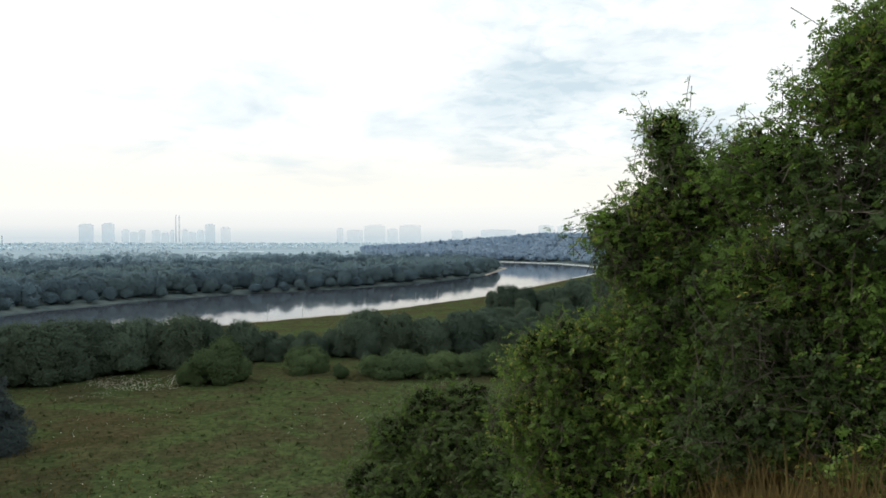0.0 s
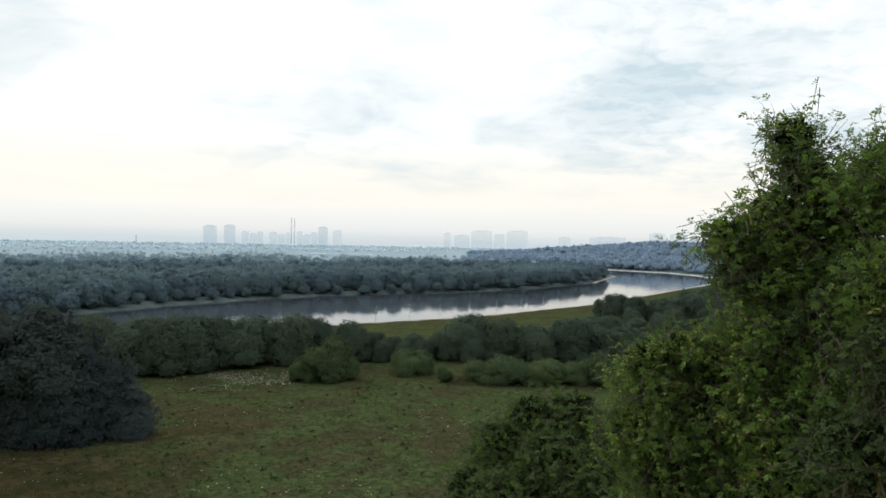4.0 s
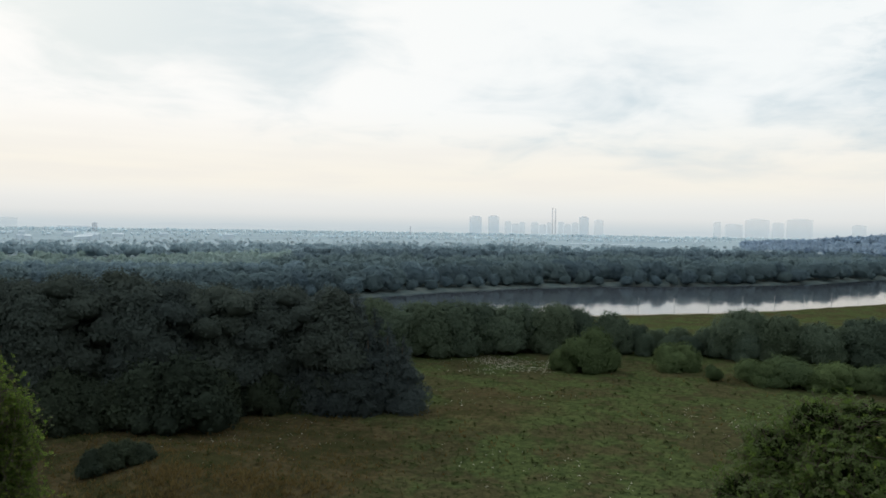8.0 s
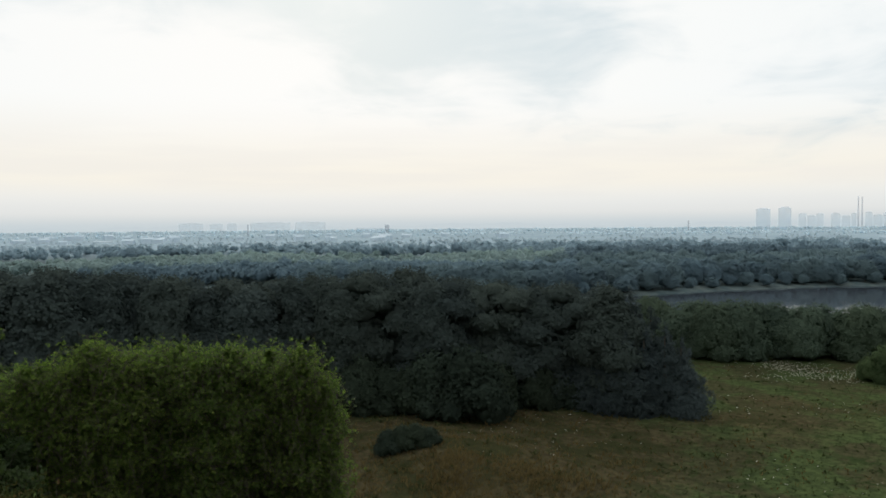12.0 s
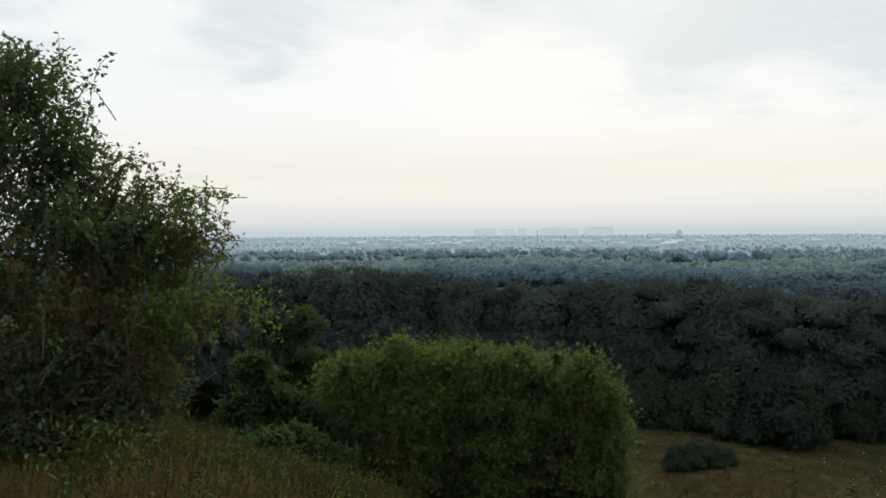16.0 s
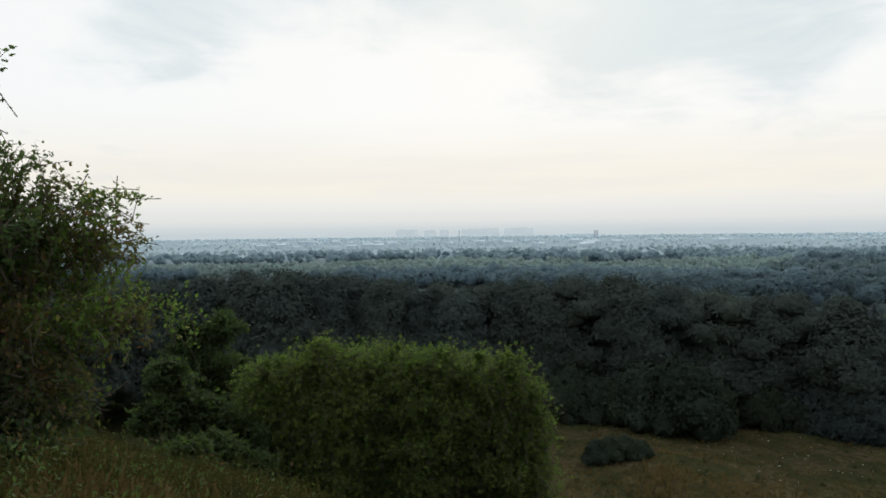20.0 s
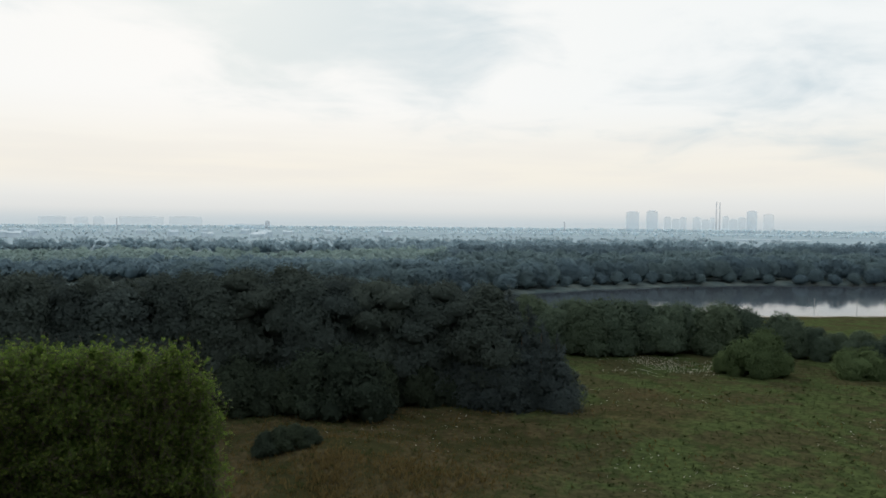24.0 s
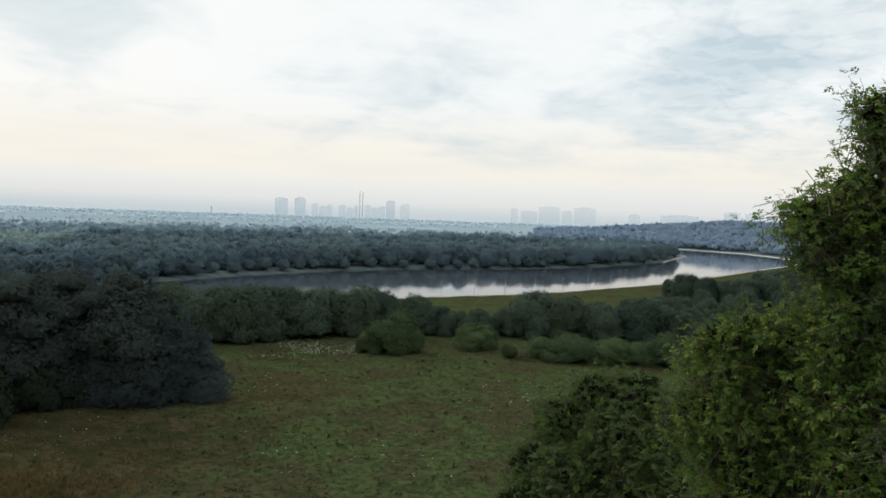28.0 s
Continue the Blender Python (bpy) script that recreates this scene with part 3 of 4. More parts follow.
def near_tree(name, label, category, rng, base, lobes, trunk_r, twigs, leaf, mats, per=16, lean=(0, 0), stems=1, twig_len=(0.5, 1.1), slim=0.5, spray=1.0, core=None, feather=False):
    """Tree close by: trunk, limbs to every lobe, twigs that carry the leaves. lobes are relative to the base."""
    e = empty(name, label, category)
    e.location = base
    lobes = np.array(lobes, float)
    if feather:
        lobes[:, 3:] *= 0.88
    top = lobes[np.argmax(lobes[:, 2])]
    fork = np.array([lean[0] * 0.4, lean[1] * 0.4, top[2] * 0.33])
    for s in range(stems):
        st = np.array([rng.uniform(-.3, .3), rng.uniform(-.3, .3), -0.4]) if stems > 1 else np.array([0, 0, -0.4])
        p = limb_points(st, (top[0] * 0.8, top[1] * 0.8, top[2]) if s == 0 else lobes[s % len(lobes), :3], rng, 0.06, 8)
        part("trunk", pydata("trunk", *tube(p, np.linspace(trunk_r, trunk_r * 0.15, 8), 8), M_BARK, True), e)
        if s == 0:
            stem = p
    vt, ft, ct = [], [], 0
    w = lobes[:, 3] * lobes[:, 4] * lobes[:, 5]
    w = w ** 0.5
    count = np.maximum(70 if feather else 18, (twigs * w / w.sum()).astype(int))
    leaf_pos, leaf_way, leaf_pick = [], [], []
    for li, lb in enumerate(lobes):
        t = np.clip((lb[2] - np.linalg.norm(lb[:2]) * 0.9) / max(stem[-1][2], 0.1), 0.12, 0.85)
        start = stem[int(t * 7)]
        lp = limb_points(start, lb[:3], rng, 0.10, 7)
        part("limb", pydata("limb", *tube(lp, np.linspace(trunk_r * 0.42, 0.015, 7), 6), M_BARK, True), e)
        ns = max(6, count[li] // 13)
        ds = unit(rng.normal(size=(ns, 3)))
        ds[:, 2] += 0.3
        ds = unit(ds)
        cs = lb[:3] + ds * lb[3:] * rng.uniform(0.4, 1.0, (ns, 1)) ** 0.5
        cs[0] = lb[:3]
        which = rng.integers(0, ns, count[li])
        d = ds[which]
        tips = cs[which] + rng.normal(size=(count[li], 3)) * np.array([0.30, 0.30, 0.15]) * spray
        ln = rng.uniform(*twig_len, (count[li], 1))
        axis = unit(d * 0.8 + np.array([0, 0, 0.4]) + rng.normal(size=d.shape) * 0.35)
        roots = tips - axis * ln
        for a, b in zip(roots, tips):
            m = (a + b) / 2 + rng.normal(size=3) * 0.03
            v2, f2 = tube([a, m, b], [0.010, 0.007, 0.003], 3)
            ft += [tuple(i + ct for i in q) for q in f2]
            vt += v2
            ct += len(v2)
        tt = np.linspace(0.15, 1.0, per)[None, :, None]
        pos = roots[:, None] + (tips - roots)[:, None] * tt + rng.normal(size=(count[li], per, 3)) * 0.035
        way = axis[:, None] * 0.5 + unit(rng.normal(size=(count[li], per, 3)))
        leaf_pos.append(pos.reshape(-1, 3))
        leaf_way.append(unit(way).reshape(-1, 3))
        leaf_pick.append(np.full(count[li] * per, li))
    tagged(part("branchwork", pydata("branchwork", vt, ft, M_BARK), e), kind="stuff")
    # Large leaves added inside each lobe; in M_SHADE they darken its depths.
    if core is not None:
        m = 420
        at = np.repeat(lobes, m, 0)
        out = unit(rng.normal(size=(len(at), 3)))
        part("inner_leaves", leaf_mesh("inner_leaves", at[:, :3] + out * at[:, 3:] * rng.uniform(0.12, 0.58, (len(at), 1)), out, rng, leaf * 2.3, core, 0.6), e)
    pos, way, pick = np.concatenate(leaf_pos), np.concatenate(leaf_way), np.concatenate(leaf_pick)
    for mi, mat in enumerate(mats):
        sel = (pick % len(mats)) == mi
        if sel.any():
            part("crown", (compound_leaves if feather else leaf_mesh)("crown", pos[sel], way[sel], rng, leaf, mat, slim, droop=0.35), e)
    return e


def spot(az, r, sink=0.1):
    x, y = place(az, r)
    return x, y, H(x, y) - sink


def put(proto, az, r, top_el, base_h, rng, wide=1.0):
    """A copy of a tree of height base_h, scaled so that its top stands at top_el seen from the eye."""
    x, y, z = spot(az, r, 0.2)
    h = EYE + r * math.tan(radians(top_el)) - z
    s = max(0.2, h / base_h)
    m = pose(x, y, z, 0, 0, rng.uniform(0, 360)) @ Matrix.Diagonal((s * wide, s * wide, s, 1))
    return copy_thing(proto, m)


def park(protos):
    """Take the patterns away once they are copied."""
    for p in protos:
        for o in list(p.children_recursive) + [p]:
            bpy.data.objects.remove(o)


rng = np.random.default_rng(7)

# willows between the meadow and the river
willows = [simple_tree("willow_tree", "rounded grey-green willow beside the meadow", "tree", "willows along the meadow", rng, dome_lobes(rng, 12, w, 9) + skirt(rng, w, 3.0, 4), 6, 0.22, 11000, 0.45, 0.6, M_WILLOW) for w in (12, 14, 11, 13)]
row = [(33, 205, -5.6), (30.6, 198, -5.7), (28.9, 192, -5.8), (27.2, 196, -5.45), (25.4, 200, -5.8), (23.6, 200, -5.9), (21.6, 206, -5.7), (19.6, 204, -5.5), (18.0, 210, -5.9), (16.6, 206, -6.4), (14.9, 205, -6.1), (13.3, 212, -6.9), (11.8, 206, -7.3), (10.2, 214, -7.0), (8.4, 208, -6.9), (12.6, 203, -7.6), (11.0, 202, -7.7), (9.4, 204, -7.6), (7.3, 204, -7.0), (-6.4, 200, -7.0), (5.5, 200, -7.2), (6.1, 206, -5.45), (4.8, 212, -5.7), (3.4, 204, -5.6), (2.0, 208, -6.3), (0.8, 202, -6.1), (-0.8, 210, -6.3), (-2.3, 205, -5.5), (-3.8, 208, -6.2), (-5.5, 205, -6.0), (-7.5, 205, -6.4), (-10, 208, -6.2), (-13, 205, -6.3)]
for i, (az, r, el) in enumerate(row):
    put(willows[i % 4], az, r, el, 12, rng, 1.0)
for az, r, el in [(-1.5, 235, -5.6), (-3.5, 245, -5.3), (-5.0, 260, -5.2), (-6.8, 250, -5.3), (-8.5, 265, -5.0), (-10.3, 255, -5.2), (-12.2, 270, -4.9), (-14, 260, -5.0), (-9.5, 300, -4.5), (-12, 305, -4.3), (-6.5, 300, -4.6), (-4.2, 345, -4.1), (-5.3, 335, -3.5), (-6.6, 330, -3.7), (-7.9, 335, -3.9), (-9.2, 330, -3.6), (-10.4, 340, -3.1), (-11.5, 335, -2.85), (-13, 330, -3.5), (-14.5, 340, -3.2), (-16.5, 335, -3.0), (-19, 335, -3.1), (-22, 335, -3.0)]:
    put(willows[int(az) % 4], az, r, el, 12, rng, 1.0)

# bushes on the meadow
bushes = [simple_tree("bush", "dense green bush standing in the meadow", "bush", "bushes on the meadow", rng, dome_lobes(rng, 4, w, 14), 1.6, 0.08, 9000, 0.22, 0.34, M_MEADOW_BUSH) for w in (7, 9, 6)]
for k, az, r, el, wide in [(0, 17.0, 176, -8.0, 0.95), (0, 15.4, 176, -9.2, 0.9), (1, 18.6, 175, -9.3, 0.75), (1, 10.3, 183, -8.5, 0.95), (2, 7.7, 171, -9.75, 0.8), (1, 4.6, 172, -9.2, 1.2), (1, 2.4, 172, -8.9, 1.2), (1, 0.2, 172, -9.0, 1.2), (1, -1.6, 172, -9.1, 1.0), (0, -4.9, 174, -8.5, 1.1), (1, -3.2, 176, -8.9, 1.0)]:
    put(bushes[k], az, r, el, 4, rng, wide)

# dark wood beside the meadow
darks = [simple_tree("dark_tree", "tall dark broadleaf tree in a dense row", "tree", "trees of the dark wood", rng, round_lobes(rng, 20, w, 0.4, 15, 1.0), 13, 0.3, 13000, 0.46, 0.7, M_DARK) for w in (11, 13, 12, 10)]
def tiers(rng, w):
    """Crown in two tiers with a thin open band between."""
    rows = round_lobes(rng, 13.8, w, 0.2, 14)
    for k in range(15):
        a, q = rng.uniform(0, 6.28), rng.uniform(0, 1) ** 0.5 * w * 0.33
        rows.append((math.cos(a) * q, math.sin(a) * q, rng.uniform(13.4, 17.0), w * rng.uniform(0.19, 0.25), w * rng.uniform(0.19, 0.25), rng.uniform(1.8, 2.3)))
    rows.append((0, 0, 18.0, w * 0.22, w * 0.22, 2.0))
    return rows


opens = [simple_tree("dark_tree", "tall dark broadleaf tree with a thin open band", "tree", "trees of the dark wood", rng, tiers(rng, w), 15, 0.28, 12000, 0.44, 0.6, M_DARK, inner=0.05) for w in (12, 13, 11)]
backs = [simple_tree("dark_tree", "tall dark broadleaf tree deeper in the wood", "tree", "trees of the dark wood", rng, round_lobes(rng, 20, w, 2.0, 13, 1.0), 13, 0.3, 7000, 0.52, 0.7, M_DARK) for w in (12, 13)]
spruces = [simple_tree("spruce_tree", "dark spruce with dense drooping boughs", "tree", "spruces by the wood", rng, cone_lobes(rng, 16, w), 14, 0.22, 13000, 0.42, 0.45, M_SPRUCE, 0.45, solid=0.5) for w in (8, 10, 7)]
edge_az = [30, 35, 38.8, 43.4, 46.2, 49, 52.2, 55.2, 58.2, 63, 67, 70.4, 73.9, 79.1, 83.4, 87.2, 91, 100]
edge_el = [-7.0, -5.0, -4.8, -5.1, -4.4, -4.5, -3.5, -3.9, -4.0, -4.4, -4.2, -3.6, -3.4, -2.9, -3.4, -3.4, -3.7, -3.8]
GLINTS = (40.2, 45.2, 48.4, 55.8)
for k, az in enumerate(GLINTS):
    put(opens[k % 3], az, 135, np.interp(az, edge_az, edge_el) + 0.25, 20, rng, 1.0)
i = 0
for row_r, step, cut in ((134, 3.4, 0.45), (141, 3.1, 0.2), (150, 3.2, 0.0), (161, 3.3, 0.0)):
    az = 36.0 + rng.uniform(0, 1)
    while az < 98:
        el = np.interp(az, edge_az, edge_el) + 0.28 - cut * rng.uniform(0.0, 1.6) - rng.uniform(0, 0.3)
        gap = min(abs(az - q) for q in GLINTS)
        if row_r < 138 and gap < 1.7:
            az += 0.5
            continue
        put(darks[i % 4] if row_r < 138 else backs[i % 2], az, row_r + rng.uniform(-3, 3), el, 20, rng, rng.uniform(0.95, 1.25))
        az += step * rng.uniform(0.8, 1.2)
        i += 1
for k, az, r, el, wide in [(0, 34.9, 136, -5.0, 1.0), (1, 33.4, 135, -6.3, 1.0), (1, 36.2, 131, -6.6, 1.0), (2, 37.8, 132, -7.0, 1.1), (0, 32.3, 131, -7.6, 1.0), (2, 31.2, 131, -8.6, 1.0), (1, 35.2, 128, -8.2, 1.1), (2, 33.8, 129, -8.0, 1.1), (1, 30.7, 130, -9.3, 1.2), (1, 38.6, 135, -6.2, 1.0)]:
    put(spruces[k], az, r, el, 16, rng, wide)
edges = [simple_tree("bush", "dark bush at the foot of the wood", "bush", "bushes along the wood", rng, round_lobes(rng, 4, w, 0.0, 9) + skirt(rng, w, 1.2), 1.6, 0.08, 6000, 0.3, 0.4, M_EDGE) for w in (6, 7.5, 5)]
for k, az, r, el, wide in [(0, 41.6, 131, -11.2, 0.8), (0, 43.3, 131, -12.0, 0.8), (1, 47.2, 122, -11.0, 1.0), (1, 49.9, 125, -11.2, 1.0), (0, 53.6, 128, -11.3, 1.0), (1, 45.2, 127, -11.8, 0.9), (2, 51.8, 127, -11.5, 1.0), (1, 56, 129, -11.2, 1.0), (0, 39.9, 132, -11.6, 0.9), (2, 44.3, 131, -11.9, 1.1), (2, 48.5, 130, -11.4, 1.0), (0, 58.2, 130, -11.3, 1.0), (1, 60.5, 131, -11.0, 1.0), (0, 55, 132, -10.6, 1.0), (1, 50.8, 132, -10.8, 1.0), (1, 46.2, 132, -11.0, 1.0)]:
    put(edges[k], az, r, el, 4, rng, wide)
park(spruces + darks + backs + opens)

# low bush on the dry bank
for az, el in ((50.4, -15.7), (51.4, -15.5), (52.5, -15.6), (53.6, -15.9)):
    put(edges[2], az, 96, el, 4, rng, 1.15)
park(willows + bushes + edges)

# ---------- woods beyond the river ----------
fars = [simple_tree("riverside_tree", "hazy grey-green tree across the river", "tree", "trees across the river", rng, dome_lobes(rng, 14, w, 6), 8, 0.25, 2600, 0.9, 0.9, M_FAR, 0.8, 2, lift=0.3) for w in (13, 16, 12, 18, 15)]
bank_az = [-6, -4.5, -2, 1, 7, 16, 22, 28, 33, 40, 50, 60, 75, 95]
bank_r = [900, 790, 660, 595, 525, 486, 452, 420, 385, 350, 345, 370, 420, 480]
top_az = [-6, -4.9, -3, -0.7, 6.5, 12.5, 18.8, 23, 27.5, 31.9, 35.4, 39.7, 41.8, 48.6, 52.4, 56, 62, 70, 80, 95]
top_el = [-1.5, -1.25, -1.15, -1.1, -0.95, -1.15, -1.4, -1.35, -1.15, -1.45, -1.7, -1.35, -1.45, -2.2, -2.25, -1.95, -1.9, -2.0, -2.2, -2.2]
count = 0
for depth in (1, 16, 38):
    az = -5.0
    while az < 60:
        r = np.interp(az, bank_az, bank_r) + depth + rng.uniform(-4, 6)
        x, y = place(az, r)
        if river_distance(x, y) > 2:
            el = np.interp(az, top_az, top_el)
            tall = min(13 + depth * 0.035 + rng.uniform(-1.8, 1.8), EYE - 2 + r * math.tan(radians(el)) - 1.5 + rng.uniform(-2, 1.5)) if depth > 1 else rng.uniform(5, 11)
            z = H(x, y)
            s = max(0.45, tall / 14)
            copy_thing(fars[count % 5], pose(x, y, z - 0.3, 0, 0, rng.uniform(0, 360)) @ Matrix.Diagonal((s * 1.15, s * 1.15, s, 1)))
            count += 1
        az += math.degrees(9.5 / r) * rng.uniform(0.8, 1.25)
park(fars)


def wood(name, label, r0, r1, az0, az1, n, size, tall, mat, el_cap=None, shore=None, leaves=36):
    """Far woods as one canopy of bunched leaves."""
    a = rng.uniform(az0, az1, n)
    r = np.sqrt(rng.uniform(r0 ** 2, r1 ** 2, n))
    if shore is not None:
        r = rng.uniform(r0, r1, n) + np.interp(a, *shore)
    x, y = -r * np.sin(np.radians(a)), r * np.cos(np.radians(a))
    keep = (river_distance(x, y) > 12) & (wave(x, y, 90.0, 1.7) + rng.uniform(-.4, .4, n) > (-0.35 if shore is None else -2))
    x, y, r, a = x[keep], y[keep], r[keep], a[keep]
    g = height(x, y)
    h = tall * rng.uniform(0.7, 1.15, len(x)) * (0.8 + 0.3 * wave(x, y, 110.0))
    if el_cap is not None:
        cap = EYE + r * np.tan(np.radians(np.interp(a, *el_cap))) - g
        cap = cap * (0.72 + 0.25 * wave(x, y, 30.0, 1.1) + 0.14 * wave(x, y, 11.0, 2.3) + rng.uniform(-0.12, 0.08, len(x)))
        h = np.clip(np.minimum(h, cap), 2, None)
    pos, way, cc, cr = [], [], [], []
    for k in range(3):
        off = rng.normal(size=(len(x), 3)) * np.array([0.20, 0.20, 0.08])
        c = np.stack([x, y, g + h * (0.42 if k else 0.6)], 1) + off * h[:, None]
        rad = h[:, None] * rng.uniform(0.34, 0.50, (len(x), 1)) * np.array([1, 1, 0.9])
        cc.append(c)
        cr.append(rad)
        for q in range(leaves // 3):
            d = unit(rng.normal(size=(len(x), 3)))
            d[:, 2] = np.abs(d[:, 2]) * 1.1 - 0.15
            pos.append(c + d * rad * rng.uniform(0.84, 1.1, (len(x), 1)))
            way.append(unit(d + np.array([0, 0, 0.2])))
    core = crown_core(rng, np.concatenate(cc), np.concatenate(cr), 0.72, (LUMP_V, LUMP_F), 0.14)
    me = leaf_mesh(name, np.concatenate(pos), np.concatenate(way), rng, size, mat, 0.9, face=np.concatenate(way), loose=0.32, core=core)
    return tagged(new(name, me), label, "woods", kind="stuff")


CAP = (top_az, top_el)
# Each deeper layer takes a leaf colour with more haze in it.
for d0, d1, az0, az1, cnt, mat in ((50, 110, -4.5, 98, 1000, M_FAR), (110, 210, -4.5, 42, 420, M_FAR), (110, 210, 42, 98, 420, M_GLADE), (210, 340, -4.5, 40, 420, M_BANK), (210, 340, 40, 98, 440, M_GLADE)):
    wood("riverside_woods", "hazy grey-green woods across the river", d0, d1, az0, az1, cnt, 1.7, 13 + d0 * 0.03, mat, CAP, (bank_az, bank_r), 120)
wood("inland_woods", "belt of tall trees inland, hazed blue-grey", 340, 560, -4, 98, 1000, 2.2, 17, M_MIDFAR, ([-4, 0, 6.5, 23, 40, 50, 98], [-1.1, -1.05, -0.95, -1.1, -1.15, -1.3, -1.4]), (bank_az, bank_r), 90)
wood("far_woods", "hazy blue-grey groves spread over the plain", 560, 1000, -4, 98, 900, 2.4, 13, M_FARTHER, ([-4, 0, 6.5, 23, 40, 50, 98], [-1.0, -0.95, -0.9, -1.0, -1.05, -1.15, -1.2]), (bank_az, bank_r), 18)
wood("plain_woods", "haze-pale groves between the houses on the plain", 1270, 2050, 20, 100, 800, 3.0, 12, M_FARTHER, ([20, 45, 60, 100], [-0.95, -1.1, -1.2, -1.2]), None, 16)
wood("distant_woods", "haze-pale distant woods before the horizon", 2050, 2800, -6, 100, 1500, 3.6, 14, M_FARTHEST, ([-6, 100], [-0.55, -0.65]), None, 14)
wood("horizon_woods", "woods at the horizon, paled almost away by haze", 2800, 4300, -6, 100, 1800, 6.0, 18, M_FARTHEST, ([-6, 100], [-0.25, -0.35]), None, 9)
HILL_CAP, HILL_SHORE = ([-34, -14, -9.7, -3, 1, 6], [0.5, 0.3, 0.55, 0.3, 0.1, -0.35]), ([-34, -13, -9.4, -4.9, 1, 6], [840, 888, 1050, 1118, 1200, 1270])
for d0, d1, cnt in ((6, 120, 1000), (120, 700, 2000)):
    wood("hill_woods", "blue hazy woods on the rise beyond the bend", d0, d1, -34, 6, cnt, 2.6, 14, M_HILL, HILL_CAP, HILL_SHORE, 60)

# ---------- skyline ----------
def box_mesh(name, w, d, h, mat, bevel=0.15, inset=True):
    bm = bmesh.new()
    bmesh.ops.create_cube(bm, size=1)
    bmesh.ops.scale(bm, vec=(w, d, h), verts=bm.verts)
    bmesh.ops.translate(bm, vec=(0, 0, h / 2), verts=bm.verts)
    bmesh.ops.bevel(bm, geom=bm.edges[:], offset=min(bevel, w * 0.1), segments=1, affect="EDGES")
    me = bpy.data.meshes.new(name)
    bm.to_mesh(me)
    bm.free()
    me.materials.append(mat)
    return me


def block(name, label, az0, az1, top_el, r, mat, deep=22, roof=True, category="building", group=""):
    """Building seen between two bearings, its top at top_el."""
    az = (az0 + az1) / 2
    x, y = place(az, r)
    z = H(x, y) - 1
    w = abs(az1 - az0) * math.pi / 180 * r
    h = EYE + r * math.tan(radians(top_el)) - z
    e = empty(name, label, category, group)
    e.matrix_basis = pose(x, y, z, 0, 0, az)
    part("wall", box_mesh("wall", w, deep, h * (0.955 if roof else 1), mat), e)
    if roof:
        p = part("roof", box_mesh("roof", w * 0.62, deep * 0.6, h * 0.05, mat), e)
        p.location = (0, 0, h * 0.95)
    return e


T = "pale high-rise tower fading in haze"
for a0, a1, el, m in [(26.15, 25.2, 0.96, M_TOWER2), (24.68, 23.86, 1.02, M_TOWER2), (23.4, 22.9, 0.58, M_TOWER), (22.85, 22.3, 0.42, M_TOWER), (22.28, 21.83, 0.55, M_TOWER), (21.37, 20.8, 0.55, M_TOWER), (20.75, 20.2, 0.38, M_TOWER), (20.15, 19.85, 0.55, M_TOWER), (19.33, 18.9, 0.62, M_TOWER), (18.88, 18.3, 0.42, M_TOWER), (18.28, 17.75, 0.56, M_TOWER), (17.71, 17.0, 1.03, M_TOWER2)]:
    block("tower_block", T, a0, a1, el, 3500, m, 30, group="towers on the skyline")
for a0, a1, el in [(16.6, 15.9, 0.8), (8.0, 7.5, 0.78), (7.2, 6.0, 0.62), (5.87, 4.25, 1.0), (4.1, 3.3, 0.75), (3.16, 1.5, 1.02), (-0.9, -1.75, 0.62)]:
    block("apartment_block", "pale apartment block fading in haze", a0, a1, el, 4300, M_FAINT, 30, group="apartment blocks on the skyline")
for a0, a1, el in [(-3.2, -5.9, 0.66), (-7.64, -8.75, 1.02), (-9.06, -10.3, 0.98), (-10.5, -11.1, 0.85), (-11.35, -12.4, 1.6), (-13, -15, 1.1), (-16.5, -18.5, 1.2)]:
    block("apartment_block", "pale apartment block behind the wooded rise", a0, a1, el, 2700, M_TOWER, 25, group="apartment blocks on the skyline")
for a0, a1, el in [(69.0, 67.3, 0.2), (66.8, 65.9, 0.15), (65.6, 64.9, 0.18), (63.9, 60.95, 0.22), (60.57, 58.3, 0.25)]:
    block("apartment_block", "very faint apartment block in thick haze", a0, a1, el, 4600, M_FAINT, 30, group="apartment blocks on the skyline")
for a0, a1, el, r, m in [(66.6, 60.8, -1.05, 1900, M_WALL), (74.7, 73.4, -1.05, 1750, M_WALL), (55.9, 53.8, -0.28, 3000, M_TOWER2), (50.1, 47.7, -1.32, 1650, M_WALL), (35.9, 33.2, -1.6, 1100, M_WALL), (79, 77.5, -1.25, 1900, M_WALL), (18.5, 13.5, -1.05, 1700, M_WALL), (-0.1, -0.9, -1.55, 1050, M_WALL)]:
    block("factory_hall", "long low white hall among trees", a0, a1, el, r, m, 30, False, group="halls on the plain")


def house(az, r, w, h, roof):
    """Pale house with a low gabled roof."""
    x, y = place(az, r)
    e = empty("house", "small pale house among distant trees", "house", "houses on the plain")
    e.matrix_basis = pose(x, y, H(x, y) - 1, 0, 0, az + rng.uniform(-35, 35))
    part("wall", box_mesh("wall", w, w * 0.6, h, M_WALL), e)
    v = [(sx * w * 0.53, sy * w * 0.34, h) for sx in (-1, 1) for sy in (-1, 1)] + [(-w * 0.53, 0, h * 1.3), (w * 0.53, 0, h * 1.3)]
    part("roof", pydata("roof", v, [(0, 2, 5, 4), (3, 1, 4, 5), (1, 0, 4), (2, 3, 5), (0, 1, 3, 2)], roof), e)


